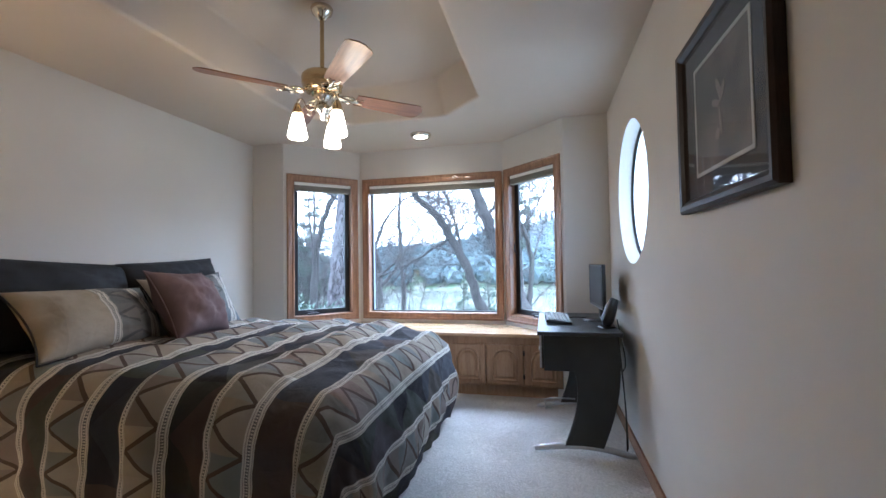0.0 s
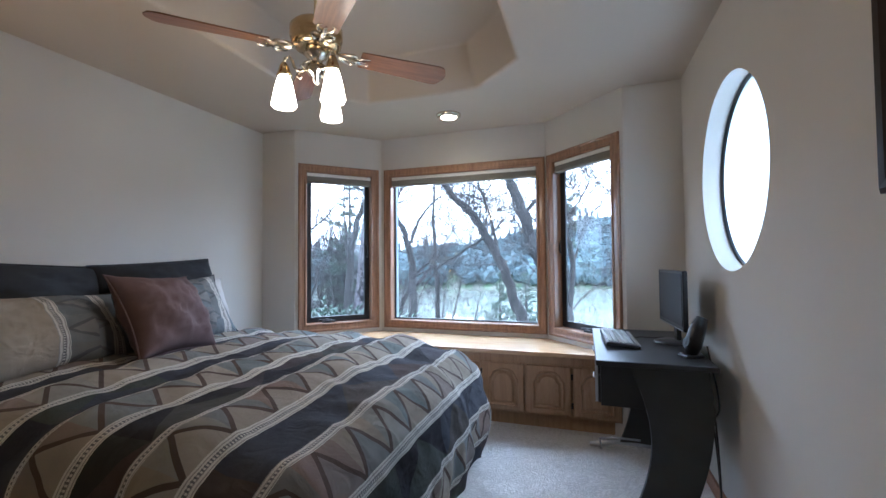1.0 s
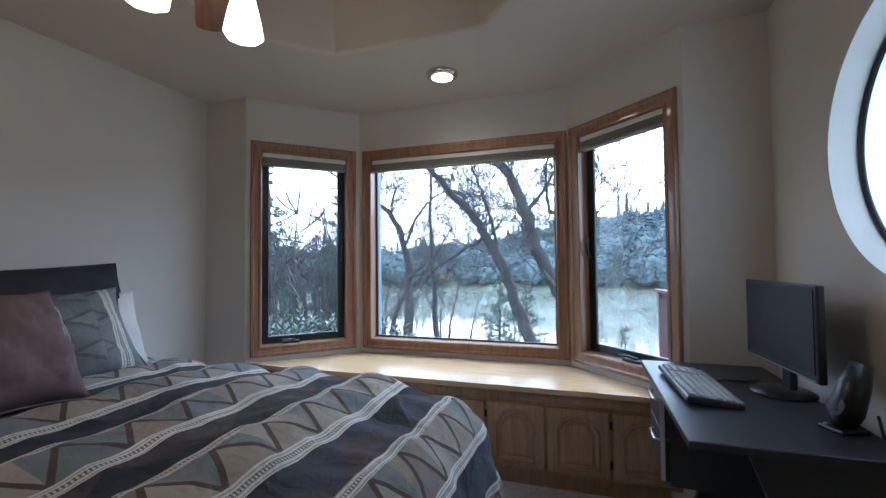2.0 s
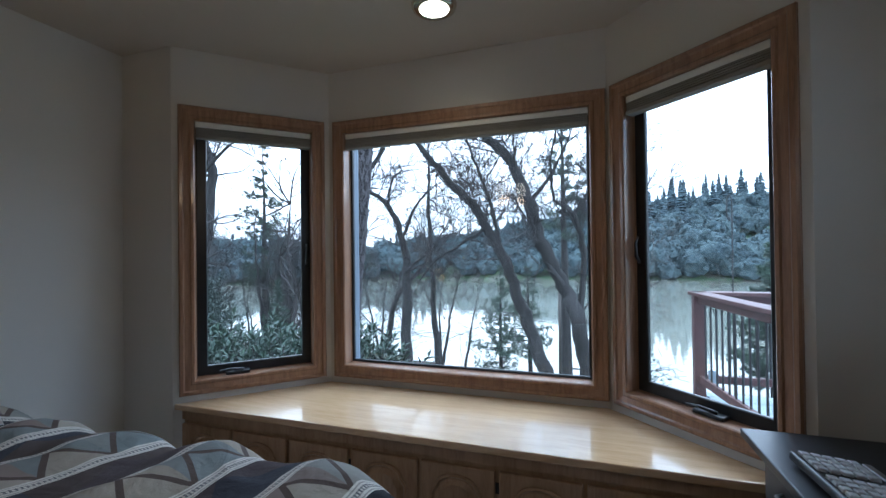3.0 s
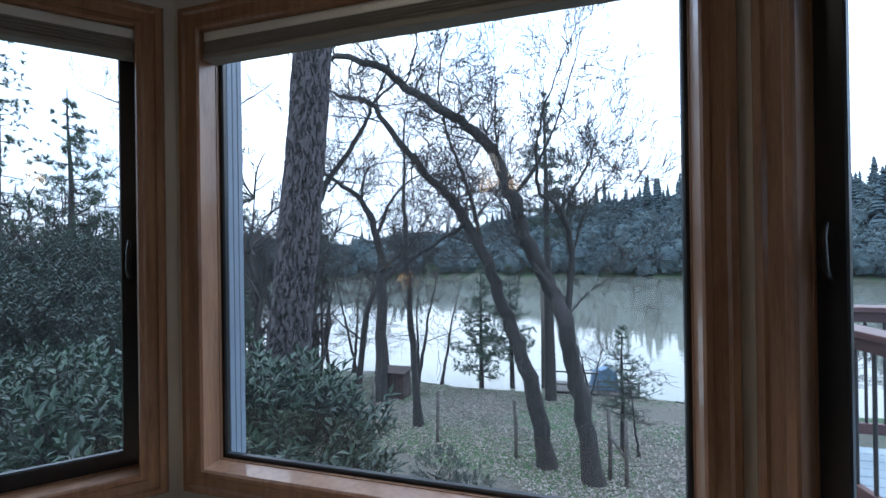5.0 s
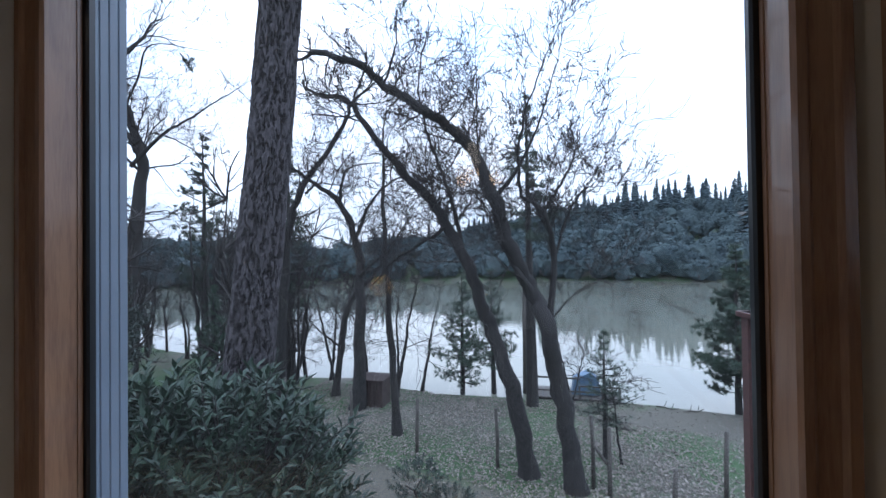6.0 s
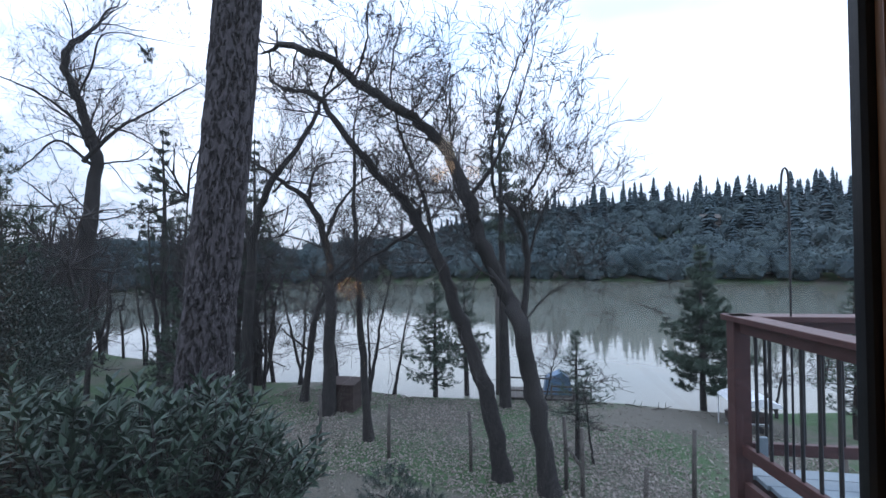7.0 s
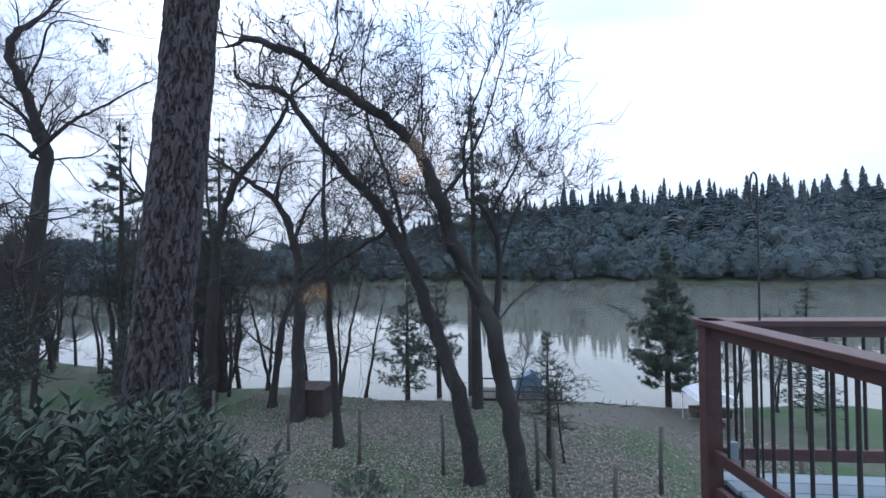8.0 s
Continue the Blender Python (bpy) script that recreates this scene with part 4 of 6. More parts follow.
# ---- ceiling fan ----
def ceiling_fan():
    t = thing("ceiling_fan", "brass four-blade ceiling fan with three lit tulip shades", "ceiling fan", pose(-0.098, 2.43, 0.01))
    part("canopy", lathe([(0, TRAY - 0.011), (0.062, TRAY - 0.011), (0.066, TRAY - 0.02), (0.058, TRAY - 0.045), (0.03, TRAY - 0.07), (0.018, TRAY - 0.085), (0, TRAY - 0.085)], 36), M_NICKEL, t, "polished canopy", True)
    part("rod", lathe([(0.012, 2.30), (0.012, TRAY - 0.08)], 16), M_BRASS, t, "", True)
    part("motor_housing", lathe([(0.012, 2.335), (0.03, 2.33), (0.06, 2.315), (0.105, 2.305), (0.118, 2.29), (0.118, 2.245), (0.108, 2.225), (0.112, 2.215), (0.095, 2.2), (0.06, 2.195), (0, 2.195)], 48), M_BRASS, t, "round brass motor housing", True)
    for k in range(4):
        a = radians(45 + 90 * k)
        R = Matrix.Rotation(a, 4, "Z")
        bl = bmesh.new()
        outl = []
        for s in range(25):
            q = s / 24
            r = 0.205 + 0.455 * q
            wd = 0.052 + 0.022 * q
            if q > 0.86:
                wd *= math.sqrt(max(0.05, 1 - ((q - 0.86) / 0.14) ** 2.4))
            outl.append((r, wd))
        pts = [(r, w, 0) for r, w in outl] + [(r, -w, 0) for r, w in outl[::-1]]
        bl = extrude_poly(pts, (0, 0, 0.006))
        ob = part("blade", bl, M_BLADE, t, "reddish wood blade")
        ob.matrix_basis = R @ pose(0, 0, 2.19, -13, 0, 0)
        iron = tube([(0.08, 0, 2.205), (0.12, 0.0, 2.185), (0.17, 0, 2.182), (0.23, 0, 2.184)], [0.012, 0.013, 0.016, 0.01], 10, flat=0.5)
        for sg in (-1, 1):
            tube([(0.10, 0, 2.195), (0.13, sg * 0.035, 2.186), (0.165, sg * 0.048, 2.184), (0.185, sg * 0.03, 2.184), (0.17, sg * 0.015, 2.184)], [0.009, 0.009, 0.008, 0.007, 0.004], 8, iron, 0.6)
            tube([(0.18, 0, 2.184), (0.21, sg * 0.03, 2.183), (0.245, sg * 0.036, 2.183), (0.25, sg * 0.02, 2.183)], [0.007, 0.007, 0.006, 0.004], 8, iron, 0.6)
        ir = part("blade_iron", iron, M_NICKEL, t, "scrolled blade bracket", True)
        ir.matrix_basis = R
    part("light_hub", lathe([(0.0, 2.196), (0.05, 2.195), (0.052, 2.165), (0.03, 2.15), (0.026, 2.13), (0.048, 2.115), (0.052, 2.095), (0.03, 2.075), (0.016, 2.065), (0.018, 2.05), (0.008, 2.035), (0.0, 2.03)], 36), M_NICKEL, t, "polished light-kit hub", True)
    for k in range(3):
        a = radians(215 + 120 * k)
        R = Matrix.Rotation(a, 4, "Z")
        arm = [(0.045, 0, 2.10), (0.075, 0, 2.085), (0.095, 0, 2.10), (0.105, 0, 2.13), (0.118, 0, 2.15), (0.135, 0, 2.14), (0.14, 0, 2.115)]
        ab = tube(arm, [0.007, 0.007, 0.006, 0.006, 0.006, 0.006, 0.008], 10)
        tube([(0.075, 0, 2.086), (0.085, 0, 2.062), (0.07, 0, 2.052), (0.062, 0, 2.066), (0.07, 0, 2.074)], [0.005, 0.005, 0.005, 0.004, 0.003], 8, ab)
        o = part("arm", ab, M_NICKEL, t, "scrolled arm", True)
        o.matrix_basis = R
        fit = part("socket", lathe([(0, 2.108), (0.012, 2.106), (0.02, 2.09), (0.03, 2.055), (0.033, 2.045), (0, 2.045)], 24, at=(0.14, 0, 0.012)), M_BRASS, t, "brass socket cup", True)
        fit.matrix_basis = R
        sh = part("shade", lathe([(0.024, 2.046), (0.031, 2.03), (0.042, 1.985), (0.052, 1.935), (0.056, 1.91), (0.051, 1.902), (0, 1.906)], 8, at=(0.14, 0, 0.012)), M_BULB, t, "lit frosted glass shade")
        sh.matrix_basis = R
        la = new("fan_lamp", bpy.data.lights.new("fan_lamp", "POINT"))
        la.data.energy, la.data.color, la.data.shadow_soft_size = 0.6, (1.0, 0.64, 0.33), 0.05
        p = R @ Vector((0.14, 0, 1.86))
        la.location = (p.x - 0.098, p.y + 2.43, p.z)


ceiling_fan()

# ---- downlight in the bay ----
def downlight():
    t = thing("ceiling_downlight", "round lit downlight with a bronze trim ring", "ceiling light", pose(0.03, 4.03, CEIL))
    part("trim_ring", lathe([(0.066, -0.024), (0.08, -0.03), (0.094, -0.022), (0.1, -0.01), (0.1, 0.0), (0.06, 0.0), (0.066, -0.024)], 40), M_NICKEL, t, "bronze trim ring", True)
    part("lens", lathe([(0, -0.036), (0.04, -0.033), (0.066, -0.024), (0.066, -0.004), (0, -0.004)], 36), M_DOWN, t, "glowing lens", True)
    la = new("downlight_lamp", bpy.data.lights.new("downlight_lamp", "SPOT"))
    la.data.energy, la.data.color, la.data.spot_size, la.data.shadow_soft_size, la.data.spot_blend = 1.7, (1.0, 0.78, 0.5), radians(150), 0.05, 0.6
    la.location = (0.03, 4.03, CEIL - 0.06)


downlight()

# ---- outdoors: materials ----
def island_tone(nt):
    return nt.nodes.new("ShaderNodeNewGeometry").outputs["Random Per Island"]


def leafy(name, lo, hi, rough=0.5, trans=0.0):
    m, nt, b = material(name)
    n = node(nt, "ShaderNodeTexNoise", Vector=coords(nt), Scale=3.0, Detail=3.0)
    f = calc(nt, "MULTIPLY_ADD", island_tone(nt), 0.7, calc(nt, "MULTIPLY", n.outputs["Fac"], 0.35))
    nt.links.new(ramp(nt, f, [(0.1, lo), (0.9, hi)]), b.inputs["Base Color"])
    b.inputs["Roughness"].default_value = rough
    return m


def wooded(name, lo, hi):
    """Distant foliage: the tone changes from tree to tree and only slightly from clump to clump."""
    m, nt, b = material(name)
    n = node(nt, "ShaderNodeTexNoise", Vector=coords(nt), Scale=0.22, Detail=2.0)
    f = calc(nt, "MULTIPLY_ADD", island_tone(nt), 0.22, calc(nt, "MULTIPLY_ADD", n.outputs["Fac"], 1.5, -0.37))
    nt.links.new(ramp(nt, f, [(0.15, lo), (0.85, hi)]), b.inputs["Base Color"])
    b.inputs["Roughness"].default_value = 1.0
    b.inputs["Specular IOR Level"].default_value = 0.1
    return m


def bark(name, lo, hi, scale=6.0):
    m, nt, b = material(name)
    v = coords(nt, "Object", (1, 1, 0.35))
    n1 = node(nt, "ShaderNodeTexNoise", Vector=v, Scale=scale, Detail=8.0, Roughness=0.65)
    n2 = node(nt, "ShaderNodeTexVoronoi", Vector=v, Scale=scale * 2.5)
    f = calc(nt, "MULTIPLY_ADD", n2.outputs["Distance"], 0.4, calc(nt, "MULTIPLY", n1.outputs["Fac"], 0.75))
    nt.links.new(ramp(nt, f, [(0.3, lo), (0.75, hi)]), b.inputs["Base Color"])
    b.inputs["Roughness"].default_value = 0.95
    bump(nt, b, f, 0.8, 0.03)
    return m


M_BARK = bark("oak_bark", (0.008, 0.007, 0.007), (0.036, 0.032, 0.030), 11.0)
M_TWIG = bark("twig_bark", (0.016, 0.014, 0.013), (0.042, 0.035, 0.033), 8.0)


def plate_bark():
    """Old pine bark: lilac-grey plates, coloured near-black brown down in the furrows."""
    m, nt, b = material("pine_plate_bark")
    v = coords(nt, "Object", (1, 1, 0.4))
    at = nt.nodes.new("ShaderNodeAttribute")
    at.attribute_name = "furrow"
    fine = node(nt, "ShaderNodeTexNoise", Vector=v, Scale=46.0, Detail=6.0, Roughness=0.7)
    flake = node(nt, "ShaderNodeTexVoronoi", Vector=v, Scale=60.0)
    tone = calc(nt, "MULTIPLY_ADD", flake.outputs["Distance"], 0.35, calc(nt, "MULTIPLY", fine.outputs["Fac"], 0.8))
    plates = ramp(nt, tone, [(0.3, (0.018, 0.015, 0.017)), (0.55, (0.054, 0.046, 0.049)), (0.78, (0.115, 0.10, 0.105))])
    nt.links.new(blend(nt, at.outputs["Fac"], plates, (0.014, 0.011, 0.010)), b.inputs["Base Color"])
    b.inputs["Roughness"].default_value = 0.95
    bump(nt, b, tone, 0.9, 0.02)
    return m


M_NEEDLE = leafy("pine_needles", (0.014, 0.028, 0.018), (0.05, 0.085, 0.05), 0.6)
M_LAUREL = leafy("laurel_leaf", (0.012, 0.028, 0.018), (0.055, 0.09, 0.057), 0.45)
M_SHRUB = leafy("evergreen_shrub_leaf", (0.008, 0.018, 0.013), (0.038, 0.06, 0.043), 0.5)
# aerial haze is mixed into these two colours: bluer, paler, low in contrast
M_FARLEAF = wooded("hazed_oak_crown", (0.046, 0.064, 0.072), (0.092, 0.120, 0.120))
M_FARPINE = wooded("hazed_conifer", (0.050, 0.072, 0.084), (0.085, 0.115, 0.125))
M_DEADLEAF = leafy("fallen_leaf", (0.11, 0.095, 0.08), (0.33, 0.295, 0.255), 0.9)
M_HANGLEAF = leafy("hanging_dry_leaf", (0.03, 0.024, 0.02), (0.12, 0.10, 0.085), 0.9)
M_REDWOOD = wood("red_stained_deck_wood", (0.088, 0.036, 0.032), (0.05, 0.02, 0.019), 0.5, (3, 14, 14))
M_IRON = plain("dark_iron", (0.022, 0.02, 0.02), 0.45)
M_POST = plain("weathered_post", (0.085, 0.075, 0.065), 0.9, vary=0.3)
M_DECKTOP = plain("blue_grey_deck_paint", (0.24, 0.29, 0.32), 0.6, vary=0.1)
M_SHED = plain("brown_shed_board", (0.045, 0.030, 0.026), 0.9, vary=0.25)
M_CANOPY = plain("white_canopy", (0.62, 0.64, 0.66), 0.6)
M_REDP = plain("red_paint", (0.32, 0.04, 0.03), 0.5)
M_BLUEP = plain("blue_tarp", (0.10, 0.17, 0.26), 0.6)


M_PINEB = plate_bark()


def ground_material():
    m, nt, b = material("lawn_and_leaf_litter")
    v = coords(nt)
    patch = node(nt, "ShaderNodeTexNoise", Vector=v, Scale=0.22, Detail=4.0)
    mid = node(nt, "ShaderNodeTexNoise", Vector=v, Scale=3.0, Detail=5.0)
    fine = node(nt, "ShaderNodeTexNoise", Vector=v, Scale=26.0, Detail=4.0)
    grass = ramp(nt, fine.outputs["Fac"], [(0.3, (0.026, 0.058, 0.02)), (0.7, (0.066, 0.115, 0.046))])
    litter = ramp(nt, fine.outputs["Fac"], [(0.3, (0.055, 0.055, 0.042)), (0.7, (0.15, 0.135, 0.11))])
    f = calc(nt, "MULTIPLY_ADD", mid.outputs["Fac"], 0.35, calc(nt, "MULTIPLY", patch.outputs["Fac"], 0.8))
    sep = node(nt, "ShaderNodeSeparateXYZ", Vector=v)
    for cx, cy, rx, ry in ((-3.2, 13.9, 3.4, 2.0), (7.0, 22.4, 4.6, 2.0)):
        ex = calc(nt, "POWER", calc(nt, "DIVIDE", calc(nt, "ABSOLUTE", calc(nt, "SUBTRACT", sep.outputs["X"], cx)), rx), 2.0)
        ey = calc(nt, "POWER", calc(nt, "DIVIDE", calc(nt, "ABSOLUTE", calc(nt, "SUBTRACT", sep.outputs["Y"], cy)), ry), 2.0)
        f = calc(nt, "SUBTRACT", f, calc(nt, "MULTIPLY", calc(nt, "MAXIMUM", calc(nt, "SUBTRACT", 1.0, calc(nt, "ADD", ex, ey)), 0.0), 0.3))
    r = ramp(nt, f, [(0.48, (1, 1, 1)), (0.62, (0, 0, 0))])
    nt.links.new(blend(nt, r, grass, litter), b.inputs["Base Color"])
    b.inputs["Roughness"].default_value = 1.0
    bump(nt, b, fine.outputs["Fac"], 0.8, 0.05)
    return m


def water_material():
    m, nt, b = material("muddy_lake_water")
    v = coords(nt, "Object", (1, 2.2, 1))
    n = node(nt, "ShaderNodeTexNoise", Vector=v, Scale=0.8, Detail=4.0)
    big = node(nt, "ShaderNodeTexNoise", Vector=v, Scale=0.03, Detail=3.0)
    nt.links.new(ramp(nt, big.outputs["Fac"], [(0.3, (0.135, 0.14, 0.11)), (0.7, (0.18, 0.18, 0.145))]), b.inputs["Base Color"])
    b.inputs["Roughness"].default_value = 0.035
    b.inputs["IOR"].default_value = 1.6
    bump(nt, b, n.outputs["Fac"], 0.12, 0.05)
    return m


# ---- land and water ----
WATER = -5.6


def shore(x):
    return 24.2 + 0.0055 * max(0.0, 5 - max(x, -45)) ** 2 + 0.35 * math.sin(x * 0.5)


def far_shore(x):
    return 112 - 0.12 * max(0, min(x, 120)) - 0.75 * max(0.0, min(-35 - x, 60)) + 3 * math.sin(x * 0.07)


def ridge(x):
    """Height of the far ridge's ground along x."""
    return 20.0 * (0.05 + 0.95 * min(1.0, max(0.0, (x + 75) / 115.0))) + 1.6 * math.sin(x * 0.05 + 1.0)


def land(x, y):
    s, f = shore(x), far_shore(x)
    if y < s:
        z = WATER + (s - y) * 0.077 + 0.1 * noise.noise(Vector((x * 0.3, y * 0.3, 0)))
        return z + 0.035 * max(0, -16 - x) * min(1, max(0, (s - y) / 8))
    if y < f:
        return max(WATER - (y - s) * 0.16, WATER - 2.5, WATER - (f - y) * 0.3)
    return WATER + min((y - f) * 0.30, 1.0 * (ridge(x) - WATER) * (1 - math.exp(-(y - f) / 45.0))) + 0.6 * noise.noise(Vector((x * 0.05, y * 0.05, 3)))


def lattice(name, xs, ys, height, mat):
    verts = [(x, y, height(x, y)) for y in ys for x in xs]
    n = len(xs)
    faces = [(j * n + i, j * n + i + 1, (j + 1) * n + i + 1, (j + 1) * n + i) for j in range(len(ys) - 1) for i in range(n - 1)]
    me = bpy.data.meshes.new(name)
    me.from_pydata(verts, [], faces)
    me.polygons.foreach_set("use_smooth", [True] * len(me.polygons))
    me.materials.append(mat)
    return new(name, me)


GX = [-900, -600, -400, -280, -200, -150, -120, -95, -75] + [-60 + k * 1.0 for k in range(0, 91)] + [35, 42, 50, 60, 72, 86, 102, 120, 150, 200, 280, 400, 600, 900]
GY = [-400, -200, -100, -50, -25, -12, -5, 0, 3, 5] + [6 + k * 0.6 for k in range(0, 50)] + [37, 39, 42, 46, 50, 56, 64, 74, 84, 92] + [97 + 2.5 * k for k in range(0, 20)] + [150, 160, 172, 186, 205, 230, 270, 330, 420, 600, 900]
struct(lattice("ground", GX, GY, land, ground_material()), "sloping lawn with leaf litter running down to the lake", "ground")
struct(lattice("water", [-900, -300, 0, 300, 900], [20, 60, 100, 160], lambda x, y: WATER, water_material()), "muddy green lake mirroring the pale sky", "lake")


# ---- growing things ----
class Growth:
    """Collects tubes and leaves into plain lists for one mesh."""

    def __init__(self):
        self.v, self.f = [], []

    def tube(self, pts, radii, segs=4):
        side, base = None, len(self.v)
        for i, p in enumerate(pts):
            d = (pts[min(i + 1, len(pts) - 1)] - pts[max(i - 1, 0)]).normalized()
            if side is None:
                side = d.orthogonal().normalized()
            side = (side - d * side.dot(d)).normalized()
            up = d.cross(side)
            for k in range(segs):
                a = 2 * math.pi * k / segs
                self.v.append(p + radii[i] * (math.cos(a) * side + math.sin(a) * up))
        for i in range(len(pts) - 1):
            for k in range(segs):
                a, b = base + i * segs + k, base + i * segs + (k + 1) % segs
                self.f.append((a, b, b + segs, a + segs))

    def leaf(self, p, d, length, width, fold=0.25):
        d = d.normalized()
        s = d.cross(Vector((0, 0, 1)))
        s = s.normalized() if s.length > 1e-3 else Vector((1, 0, 0))
        n = s.cross(d)
        b = len(self.v)
        mid = p + d * length * 0.45
        self.v += [p, mid + s * width / 2 + n * width * fold, p + d * length - n * length * 0.08, mid - s * width / 2 + n * width * fold]
        self.f += [(b, b + 1, b + 2), (b, b + 2, b + 3)]

    def needle(self, p, d, length, width):
        s = d.orthogonal().normalized() * width
        b = len(self.v)
        self.v += [p - s, p + s, p + d * length]
        self.f.append((b, b + 1, b + 2))

    def mesh(self, name, mat, parent=None, smooth=True, label=""):
        me = bpy.data.meshes.new(name)
        me.from_pydata([tuple(v) for v in self.v], [], self.f)
        if smooth:
            me.polygons.foreach_set("use_smooth", [True] * len(me.polygons))
        me.materials.append(mat)
        ob = new(name, me)
        ob.parent = parent
        return tagged(ob, label) if label else ob


def rvec(rng, k=1.0):
    return Vector((rng.uniform(-k, k), rng.uniform(-k, k), rng.uniform(-k, k)))


def spline(pts, n=5, rng=None, jitter=0.0):
    pts = [Vector(p) for p in pts]
    out = []
    for i in range(len(pts) - 1):
        p0, p1, p2, p3 = pts[max(i - 1, 0)], pts[i], pts[i + 1], pts[min(i + 2, len(pts) - 1)]
        for k in range(n):
            t = k / n
            q = 0.5 * ((2 * p1) + (p2 - p0) * t + (2 * p0 - 5 * p1 + 4 * p2 - p3) * t * t + (3 * p1 - p0 - 3 * p2 + p3) * t ** 3)
            if rng and jitter:
                q = q + rvec(rng, jitter)
            out.append(q)
    out.append(pts[-1])
    return out


def twig(g, p, d, length, r, depth, rng, droop=0.0, crook=0.22):
    """A crooked bare branch that forks on and on into fine spray."""
    n = 6 if depth > 1 else 4 if depth else 3
    pts, q, dd = [p.copy()], p.copy(), d.normalized()
    for k in range(n):
        dd = (dd + rvec(rng, crook) + Vector((0, 0, 0.05 - droop))).normalized()
        q = q + dd * length / n
        pts.append(q)
    rad = [max(0.0062, r * (1 - 0.55 * k / n)) for k in range(n + 1)]
    g.tube(pts, rad, 5 if r > 0.02 else 3)
    if depth <= 0:
        return
    for k in range(1, n + 1):
        if rng.random() < 0.74:
            nd = (pts[k] - pts[k - 1]).normalized() + rvec(rng, 0.95)
            twig(g, pts[k], nd, length * rng.uniform(0.4, 0.72), rad[k] * 0.6, depth - 1, rng, droop, crook)


def bare_tree(label, base, limbs, seed, depth=3, spread=1.0, tw=1.3, every=2, segs=10, dead=0.0):
    """A leafless tree: limbs are short lines of places from its foot, each with its two radii; twigs grow from them."""
    rng = random.Random(seed)
    t = thing("tree", label, "tree", pose(*base), "bare trees")
    trunk, crown, leaves = Growth(), Growth(), Growth()
    for pts, r0, r1 in limbs:
        rooted = pts[0][2] <= 0.12
        if not rooted:
            r0, r1 = r0 * 0.56, r1 * 0.36
        ps = spline(pts, 6, rng, r0 * 0.20 + 0.012)
        n = len(ps) - 1
        rr = [(r1 + (r0 - r1) * (1 - k / n) ** 1.1) * rng.uniform(0.93, 1.07) for k in range(n + 1)]
        if rooted:
            rr[0] *= 1.55
            rr[1] *= 1.2
            ps[0] = ps[0] - Vector((0, 0, 0.25))
        trunk.tube(ps, rr, segs)
        start = int(n * (0.4 if rooted else 0.12))
        for k in range(start, n + 1):
            if every > 1 and rng.random() < 0.22:
                continue
            d = (ps[k] - ps[k - 1]).normalized()
            nd = d * 0.35 + rvec(rng, 1.0) + Vector((0, 0, 0.28))
            twig(crown, ps[k], nd, tw * rng.uniform(0.5, 1.6) * spread, min(0.026 * tw, max(0.011, rr[k] * 0.3)), depth, rng)
        twig(crown, ps[-1], ps[-1] - ps[-2], tw * 1.3 * spread, rr[-1] * 0.9, depth, rng)
    trunk.mesh("trunk", M_BARK, t)
    if dead:
        for k in range(0, len(crown.v), max(1, int(1 / dead))):
            leaves.leaf(crown.v[k], rvec(rng) - Vector((0, 0, 0.6)), 0.06, 0.034)
        leaves.mesh("dead_leaf", M_HANGLEAF, t, False, "few dry leaves still hanging")["kind"] = "stuff"
    crown.mesh("crown", M_TWIG, t)
    return t


def rel(base, pts, dy=0.0, wob=0.25, seed=1):
    """Limb places given as x and height in the world, brought to the tree's foot; depth wanders a little."""
    rng = random.Random(seed)
    return [(x - base[0], (0 if k == 0 and dy == 0 else dy + rng.uniform(-wob, wob) * min(k, 2)), z - base[2]) for k, (x, z) in enumerate(pts)]


b1 = (-0.05, 16.0, land(-0.05, 16.0))
bare_tree("leaning bare oak with dark mossy trunk on the lawn", b1, [
    (rel(b1, [(-0.05, b1[2]), (-0.5, -2.4), (-1.2, -0.7), (-1.7, 0.9), (-2.5, 2.4), (-3.3, 3.4), (-4.3, 4.6), (-5.3, 6.0), (-6.9, 6.7)], 0, 0.25, 3), 0.25, 0.06),
    (rel(b1, [(-1.9, 1.4), (-2.1, 2.5), (-2.4, 3.5), (-2.9, 5.0), (-3.1, 6.4), (-2.9, 8.0)], 0.1, 0.3, 4), 0.13, 0.05),
    (rel(b1, [(-2.4, 2.1), (-3.3, 1.6), (-4.2, 1.1), (-4.9, 0.4)], -0.1, 0.3, 5), 0.12, 0.06),
    (rel(b1, [(-3.3, 3.4), (-2.9, 3.7), (-2.5, 3.6), (-1.9, 4.4)], 0.1, 0.3, 6), 0.08, 0.03)], 11, 3, 1.0, 1.35, 2, 12, 0.012)
b2 = (1.2, 15.3, land(1.2, 15.3))
